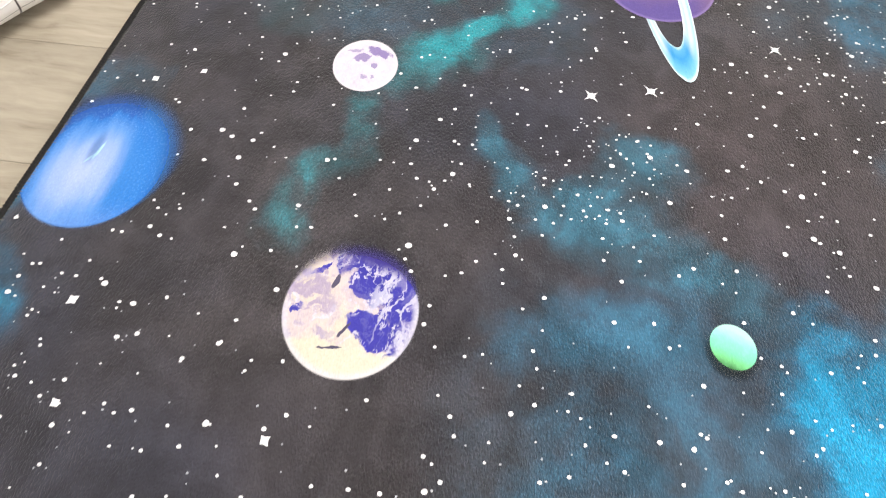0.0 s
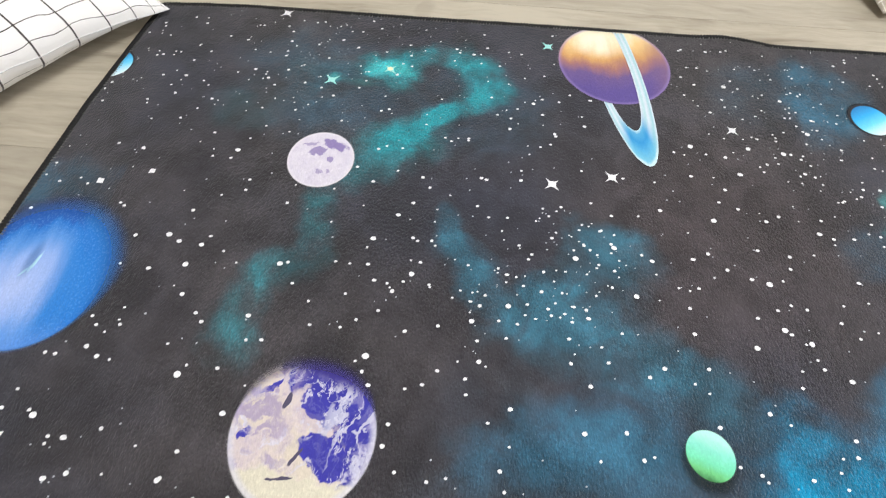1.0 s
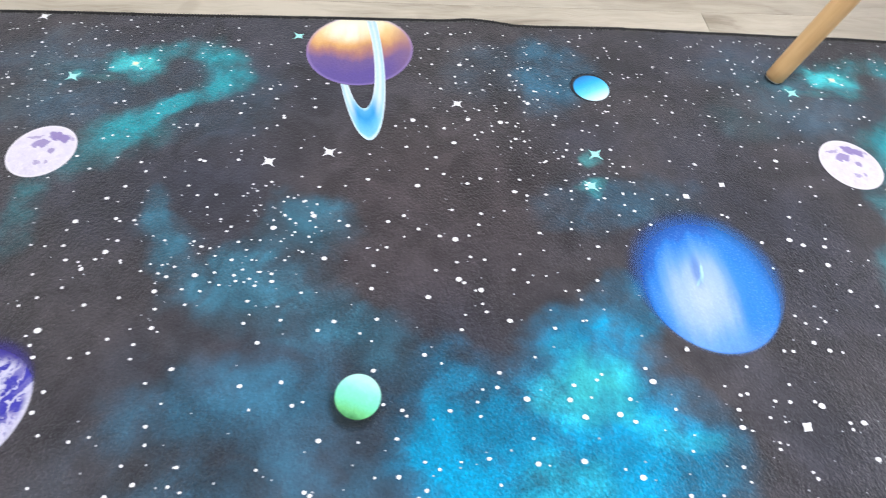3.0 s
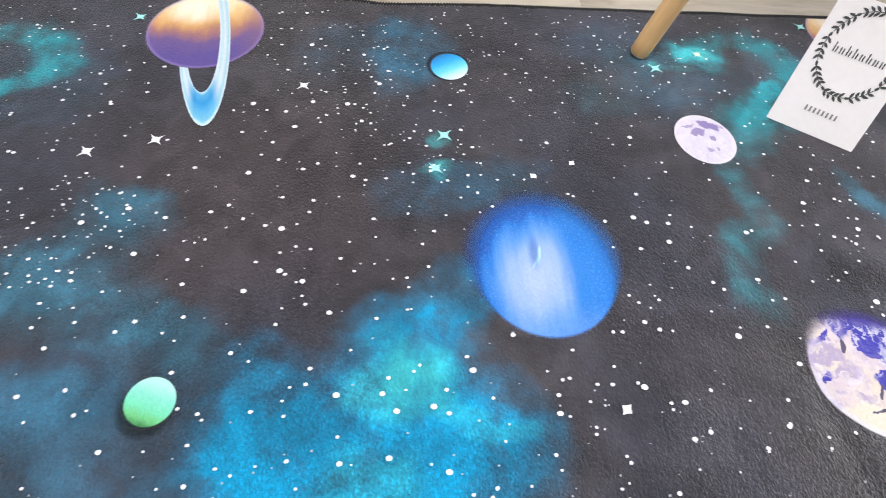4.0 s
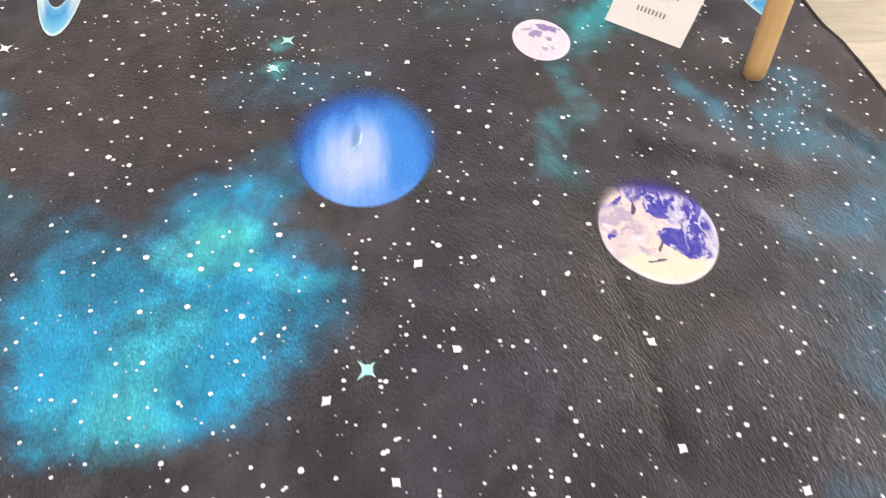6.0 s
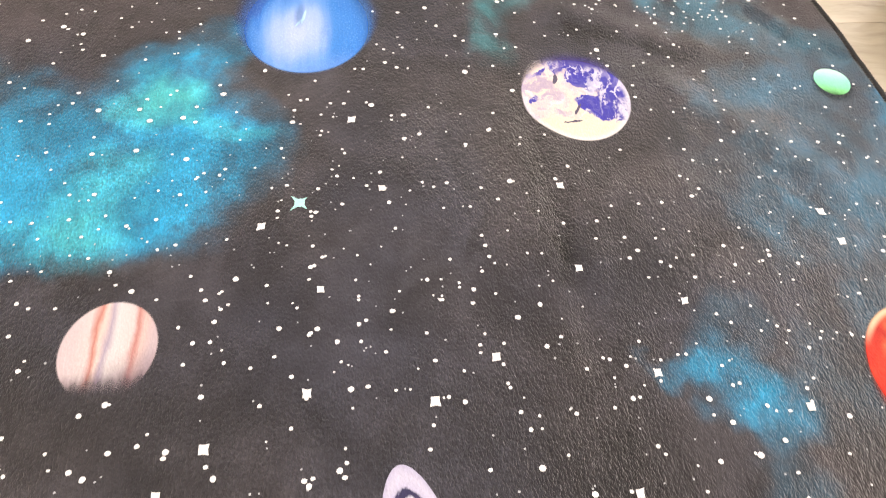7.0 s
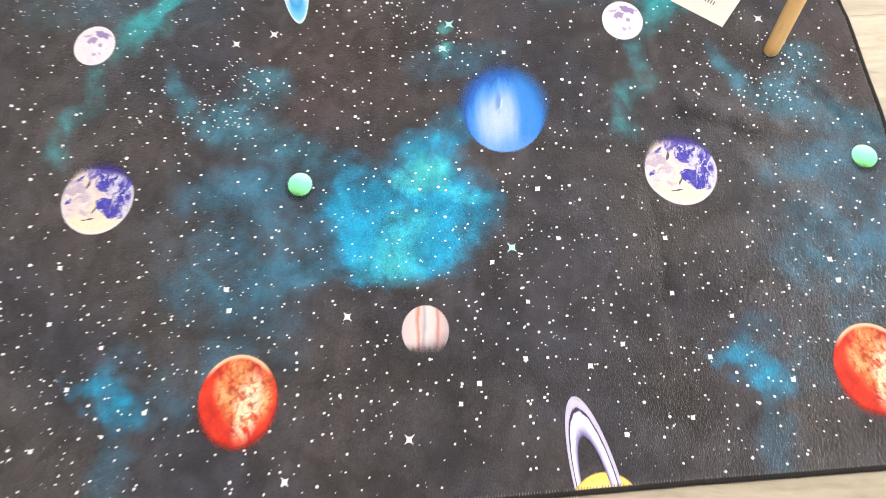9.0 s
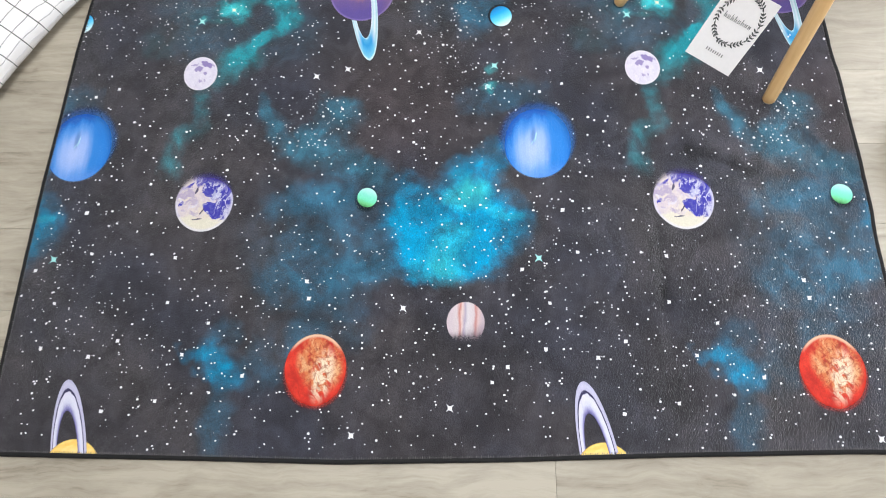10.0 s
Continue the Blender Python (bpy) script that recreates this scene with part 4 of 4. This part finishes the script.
def build_stars():
    rng = random.Random(11)
    mesh = {"white": bmesh.new(), "dim": bmesh.new()}

    def spread(x, y):
        for _, a in repeats(x, y):
            if float(edge_left(y)) + 0.008 < a < float(edge_right(y)) - 0.008 and float(edge_near(a)) + 0.009 < y < float(edge_far(a)) - 0.009:
                yield a, y

    def blob(kind, x, y, r, clear=True):
        sides = 7 if r > 0.0013 else 5
        turn, squash = rng.uniform(0, 6.28), rng.uniform(0.75, 1.0)
        shape = [(r * rng.uniform(0.85, 1.1) * math.cos(turn + 6.2832 * s / sides), r * squash * rng.uniform(0.85, 1.1) * math.sin(turn + 6.2832 * s / sides)) for s in range(sides)]
        for a, b in spread(x, y):
            if not (clear and on_print(a, b)):
                star_fan(mesh[kind], a, b, shape)

    def single(kind, x, y, shapes, label):
        """A star large enough to be told apart, on one mesh for its repeats."""
        bm = bmesh.new()
        for n, outline in enumerate(shapes):
            bm.faces.new([bm.verts.new((p[0], p[1], 0.0002 * n)) for p in outline])
        me = bpy.data.meshes.new("printed_star")
        bm.to_mesh(me)
        bm.free()
        me.materials.append({"teal": TEAL_STAR, "warm": WARM_STAR}.get(kind, STAR))
        for a, b in spread(x, y):
            ob = tagged(new("printed_star", me), label)
            ob.parent, ob.location = rug, (a, b, lie(a, b) + (0.0016 if kind == "warm" else 0.0011))

    def spark(kind, x, y, r, waist, turn, label):
        star = [((r * rng.uniform(0.8, 1.15) if s % 2 == 0 else r * waist) * Vector((math.cos(turn + math.pi * s / 4), math.sin(turn + math.pi * s / 4)))) for s in range(8)]
        core = [Vector((math.cos(t), math.sin(t))) * r * 0.42 for t in (6.2832 * s / 9 for s in range(9))]
        single(kind, x, y, [star, core] if waist < 0.3 else [star], label)

    for x, y in SPARKLES:
        spark("white", x, y, rng.uniform(0.0094, 0.0112), 0.26, 0.70, "four-pointed white star print")
    for x, y in TEAL_SPARKLES:
        spark("teal", x, y, rng.uniform(0.0102, 0.0124), 0.28, 0.75, "four-pointed teal star print")
    single("warm", .3382, .9252, [[(0.0036 * math.cos(6.2832 * s / 10), 0.0032 * math.sin(6.2832 * s / 10)) for s in range(10)]], "pale yellow star core print")
    for x, y in SQUARES:
        spark("white", x, y, rng.uniform(0.0044, 0.0056), 0.60, 0.75, "square white star print")
    for group, r in ((LARGE, 0.0029), (MIDDLE, 0.0025)):
        for x, y in group:
            turn, squash, q = rng.uniform(0, 6.28), rng.uniform(0.75, 1.0), r * rng.uniform(0.9, 1.12)
            single("white", x, y, [[(q * rng.uniform(0.88, 1.08) * math.cos(turn + 6.2832 * s / 8), q * squash * rng.uniform(0.88, 1.08) * math.sin(turn + 6.2832 * s / 8)) for s in range(8)]], "")
    for x, y in SMALL:
        blob("white", x, y, 0.0024 * rng.uniform(0.9, 1.12))
    for x, y in NEAR_STARS + MID_STARS + FAR_STARS:
        blob("white", x, y, 0.0021 * rng.uniform(0.85, 1.2))
    for k in range(1100):
        x, y = rng.uniform(0, PERIOD), rng.uniform(0.01, 1.04)
        size = rng.random()
        blob("white" if size > 0.45 else "dim", x, y, 0.0009 + 0.0014 * size ** 1.6)
    for cx, cy, sx, sy, count in CROWDS:
        for k in range(count):
            size = rng.random()
            blob("white" if size > 0.4 else "dim", cx + rng.gauss(0, sx), cy + rng.gauss(0, sy), 0.0008 + 0.0013 * size ** 2)
    for kind, material in (("white", STAR), ("dim", DIM_STAR)):
        tagged(part("star_dust", mesh[kind], material, rug, {"white": "fine white star print", "dim": "faint grey star print"}[kind]), kind="stuff")


build_stars()


# ---- cushions ----
def cushion(name, corner, angle, size, thick, material, label, seed):
    """A square cushion that lies flat, one pointed corner at the given place, its sides along angle and angle + 90."""
    thing = tagged(new(name), label, "cushion", "checked cushions")
    n = 56
    bm = bmesh.new()
    uvl = bm.loops.layers.uv.new("UVMap")
    e1, e2 = Vector((math.cos(angle), math.sin(angle), 0)), Vector((-math.sin(angle), math.cos(angle), 0))
    mid = Vector(corner) + (e1 + e2) * size / 2
    half = size / 2

    def spot(i, j, top):
        s, t = 2 * i / n - 1, 2 * j / n - 1
        u, v = math.sin(s * math.pi / 2), math.sin(t * math.pi / 2)
        pull = 0.030
        x = u * half * (1 - pull * (1 - v * v))
        y = v * half * (1 - pull * (1 - u * u))
        full = max(0.0, (1 - u * u) * (1 - v * v)) ** 0.42
        x += 0.004 * noise.noise((v * 4, seed, 5 + u)) * abs(u)
        y += 0.004 * noise.noise((u * 4, seed, 9 + v)) * abs(v)
        wr = 0.006 * noise.noise((u * 3 + seed, v * 3, 1)) + 0.0035 * noise.noise((u * 10 + seed, v * 10, 2)) * (1 - 0.5 * full)
        pucker = 0.0042 * math.sin(21 * (u + v) + seed + 3 * noise.noise((u * 3, v * 3, seed))) * (1 - full) ** 2
        seam = 0.010 + 0.026 * (1 - (u * v) ** 2) + 0.004 * noise.noise((u * 5, v * 5, seed + 3))
        z = seam + full * (thick - 0.036) + (wr + pucker) * min(1.0, 6 * full) if top else seam * (1 - min(1.0, 1.7 * full)) + 0.0005
        return mid + e1 * x + e2 * y + Vector((0, 0, z)), (s * half * 1.22, t * half * 1.22)

    for top in (True, False):
        cells = [[spot(i, j, top) for i in range(n + 1)] for j in range(n + 1)]
        vs = [[bm.verts.new(c[0]) for c in row] for row in cells]
        for j in range(n):
            for i in range(n):
                q = [(j, i), (j, i + 1), (j + 1, i + 1), (j + 1, i)]
                f = bm.faces.new([vs[a][b] for a, b in (q if top else q[::-1])])
                for loop, (a, b) in zip(f.loops, q if top else q[::-1]):
                    loop[uvl].uv = cells[a][b][1]
    bmesh.ops.remove_doubles(bm, verts=bm.verts, dist=0.0004)
    part("cover", bm, material, thing, smooth=True)
    bm = bmesh.new()
    border = [(i, 0) for i in range(n)] + [(n, j) for j in range(n)] + [(n - i, n) for i in range(n)] + [(0, n - j) for j in range(n)]
    ring = [spot(i, j, True)[0] for i, j in border]
    loops = []
    for k, p in enumerate(ring):
        t = (ring[(k + 1) % len(ring)] - ring[k - 1]).normalized()
        s = Vector((t.y, -t.x, 0)).normalized()
        loops.append([bm.verts.new(p + s * 0.0007 * math.cos(a) + Vector((0, 0, 0.0007 * math.sin(a)))) for a in (0, 1.047, 2.094, 3.1416, 4.19, 5.236)])
    for k in range(len(loops)):
        a, b = loops[k], loops[(k + 1) % len(loops)]
        for s in range(6):
            bm.faces.new((a[s], a[(s + 1) % 6], b[(s + 1) % 6], b[s]))
    seam_mat = SEAM_WHITE if material == WHITE_CLOTH else SEAM_GREY
    part("seam", bm, seam_mat, thing, "sewn seam", smooth=True)
    return thing


cushion("cushion", (0.040, 1.004, FLOOR_Z + 0.004), radians(149), 0.45, 0.108, WHITE_CLOTH, "white cotton cushion with thin black check, over the rug's corner", 3)
cushion("cushion", (1.014, 1.124, FLOOR_Z), radians(17), 0.45, 0.110, GREY_CLOTH, "grey-beige cotton cushion with thin white check, on the floor", 8)


# ---- stool over the rug ----
def stool():
    thing = tagged(new("stool"), "light wooden stool with round splayed legs, standing over the rug's corner", "stool")
    centre = Vector((1.42, 0.965, 0))
    for foot in ((1.448, 0.690, 0.0), (1.168, 0.926, 0.0), (1.668, 0.968, FLOOR_Z), (1.375, 1.205, FLOOR_Z)):
        base = Vector(foot)
        top = base.lerp(centre, 0.50)
        top.z = 0.44
        way = top - base
        m = Matrix.Translation(base) @ way.to_track_quat("Z", "Y").to_matrix().to_4x4()
        bm = bmesh.new()
        length = way.length
        lathe(bm, [(0.0105, 0.0015), (0.0124, 0.004), (0.0128, 0.02), (0.0135, length * 0.5), (0.0140, length)], 24)
        leg = part("leg", bm, WOOD, thing, smooth=True)
        leg.matrix_basis = m
        bm = bmesh.new()
        lathe(bm, [(0.0098, 0.0), (0.0104, 0.0008), (0.0104, 0.0018)], 20)
        pad = part("foot_pad", bm, FELT, leg, "pale felt pad")
        pad.matrix_parent_inverse = Matrix()
    bm = bmesh.new()
    lathe(bm, [(0.150, 0.0), (0.160, 0.006), (0.162, 0.018), (0.158, 0.026), (0.150, 0.028)], 48, Matrix.Translation((centre.x, centre.y, 0.435)))
    part("seat", bm, WOOD, thing, smooth=True)


stool()


# ---- card on the rug ----
def info_card():
    bl, br = Vector((1.296, 0.805, 0.0016)), Vector((1.375, 0.746, 0.0016))
    e1 = (br - bl).normalized()
    up = Vector((0.0515, 0.0685, 0.123)).normalized()
    up = (up - e1 * up.dot(e1)).normalized()
    nrm = e1.cross(up)
    w, h = 0.100, 0.150
    m = Matrix.Translation((bl + br) / 2) @ Matrix((e1, up, nrm)).transposed().to_4x4()
    thing = tagged(new("card"), "white card with a black leaf wreath, propped on the rug", "card")
    thing.matrix_basis = m
    boxed("card_sheet", (-w / 2, 0, -0.0006), (w / 2, h, 0), CARD, thing)
    # a folded strut behind keeps it up
    bm = bmesh.new()
    inv = m.inverted()
    a, b = Vector((0, h * 0.62, -0.0008)), inv @ (m @ Vector((0, 0, 0)) + Vector((0.075, 0.102, 0)))
    for dx in (-0.012, 0.012):
        bm.verts.new(a + Vector((dx, 0, 0)))
        bm.verts.new(b + Vector((dx, 0, 0)))
    bm.verts.ensure_lookup_table()
    bm.faces.new([bm.verts[k] for k in (0, 1, 3, 2)])
    bmesh.ops.solidify(bm, geom=bm.faces[:], thickness=0.0006)
    part("strut", bm, CARD, thing, "folded paper strut")
    # wreath: twigs of paired leaves round a ring
    bm = bmesh.new()
    cx, cy = 0.001, 0.0950

    def leaf(x, y, ang, length, width):
        c, s = math.cos(ang), math.sin(ang)
        shape = [(0, 0), (0.35, 0.5), (0.7, 0.42), (1, 0), (0.7, -0.42), (0.35, -0.5)]
        bm.faces.new([bm.verts.new((x + c * p * length - s * q * width, y + s * p * length + c * q * width, 0.0006)) for p, q in shape])

    rng = random.Random(2)
    twigs = 9
    for k in range(twigs):
        a0 = 2 * math.pi * k / twigs - 0.5
        for j in range(5):
            a = a0 + 0.56 * j / 4
            x, y = cx + 0.0395 * math.cos(a), cy + 0.0470 * math.sin(a)
            fwd = math.atan2(0.0470 * math.cos(a), -0.0395 * math.sin(a))
            if j == 4:
                leaf(x, y, fwd, 0.0070, 0.0030)
                continue
            for sgn in (-1, 1):
                leaf(x, y, fwd + sgn * rng.uniform(0.65, 0.9), rng.uniform(0.0070, 0.0088), 0.0030)
        for j in range(6):
            a, b2 = a0 + 0.56 * j / 6, a0 + 0.56 * (j + 1) / 6
            bm.faces.new([bm.verts.new((cx + (0.0395 + q) * math.cos(t), cy + (0.0470 + q) * math.sin(t), 0.0005)) for q, t in ((-0.0004, a), (0.0004, a), (0.0004, b2), (-0.0004, b2))])
    part("wreath", bm, INK, thing, "printed black leaf wreath")
    # the mark in the wreath and the line below, as plain strokes
    bm = bmesh.new()
    for k in range(8):
        x = cx - 0.0285 + k * 0.0073
        tall = 0.0108 if k in (0, 2, 3, 5) else 0.0070
        for lean in (0.0, 0.0030):
            box(bm, (x + lean, cy - 0.005, 0.0002), (x + lean + 0.0014, cy - 0.005 + (tall if not lean else 0.0066), 0.0006))
    part("mark", bm, INK, thing, "row of black strokes")
    bm = bmesh.new()
    for k in range(8):
        x = cx - 0.0200 + k * 0.0048
        box(bm, (x, 0.0235, 0.0002), (x + 0.0020, 0.0295, 0.0006))
    part("caption", bm, GREY_INK, thing, "row of small grey strokes")


info_card()


# ---- woven basket beside the rug ----
def basket():
    thing = tagged(new("basket"), "small brown woven seagrass basket on the floor", "basket")
    bm = bmesh.new()
    turns, rmin = 7, 0.085
    for t in range(turns):
        z = FLOOR_Z + 0.006 + t * 0.0115
        big = rmin + 0.012 * math.sin(math.pi * (t + 0.8) / turns)
        ring = []
        for s in range(110):
            a = 2 * math.pi * s / 110
            swell = 0.0062 + 0.0016 * math.sin(s * 2 * math.pi / 5 + t)
            ring.append([bm.verts.new(((big + swell * math.cos(q)) * math.cos(a), (big + swell * math.cos(q)) * math.sin(a), z + swell * math.sin(q))) for q in (6.2832 * k / 7 for k in range(7))])
        for s in range(110):
            p, q = ring[s], ring[(s + 1) % 110]
            for k in range(7):
                bm.faces.new((p[k], q[k], q[(k + 1) % 7], p[(k + 1) % 7]))
    part("woven_wall", bm, SEAGRASS, thing, smooth=True)
    bm = bmesh.new()
    lathe(bm, [(0.080, FLOOR_Z + 0.001), (0.082, FLOOR_Z + 0.006), (0.078, FLOOR_Z + 0.009)], 40)
    part("base", bm, SEAGRASS, thing)
    thing.location = (1.795, 0.570, 0)


basket()


# ---- floor planks ----
def planks():
    rng = random.Random(4)
    width, length, gap = 0.165, 1.21, 0.0002
    meshes = {}

    def plank_mesh(l):
        key = round(l, 3)
        if key not in meshes:
            bm = bmesh.new()
            a, b, c = (l / 2 - gap), (width / 2 - gap), 0.0006
            top = [bm.verts.new((sx * (a - c), sy * (b - c), 0)) for sx, sy in ((-1, -1), (1, -1), (1, 1), (-1, 1))]
            mid = [bm.verts.new((sx * a, sy * b, -0.0003)) for sx, sy in ((-1, -1), (1, -1), (1, 1), (-1, 1))]
            low = [bm.verts.new((sx * a, sy * b, -0.008)) for sx, sy in ((-1, -1), (1, -1), (1, 1), (-1, 1))]
            bm.faces.new(top)
            for p, q in ((mid, top), (low, mid)):
                for k in range(4):
                    bm.faces.new((p[k], p[(k + 1) % 4], q[(k + 1) % 4], q[k]))
            me = bpy.data.meshes.new("plank")
            bm.to_mesh(me)
            bm.free()
            me.materials.append(PLANK)
            meshes[key] = me
        return meshes[key]

    first = -11
    for row in range(first, 15):
        y = -0.062 + width * row + width / 2
        if y - 0.1 < Y0 - 0.15 or y + 0.1 > Y1 + 0.15:
            continue
        x = X0 + 0.002
        start = 0.989 if row == -1 else (0.989 + (row * 0.43) % length)
        cut = (start - x) % length
        while x < X1 - 0.05:
            end = min(X1 - 0.002, x + cut if cut > 0.1 else x + length)
            if cut > 0.1:
                cut = 0
            l = round(end - x, 2) if end < X1 - 0.01 else end - x
            ob = new("plank", plank_mesh(l))
            ob.parent = floor
            ob.location = (x + l / 2, y, FLOOR_Z)
            x += l


planks()
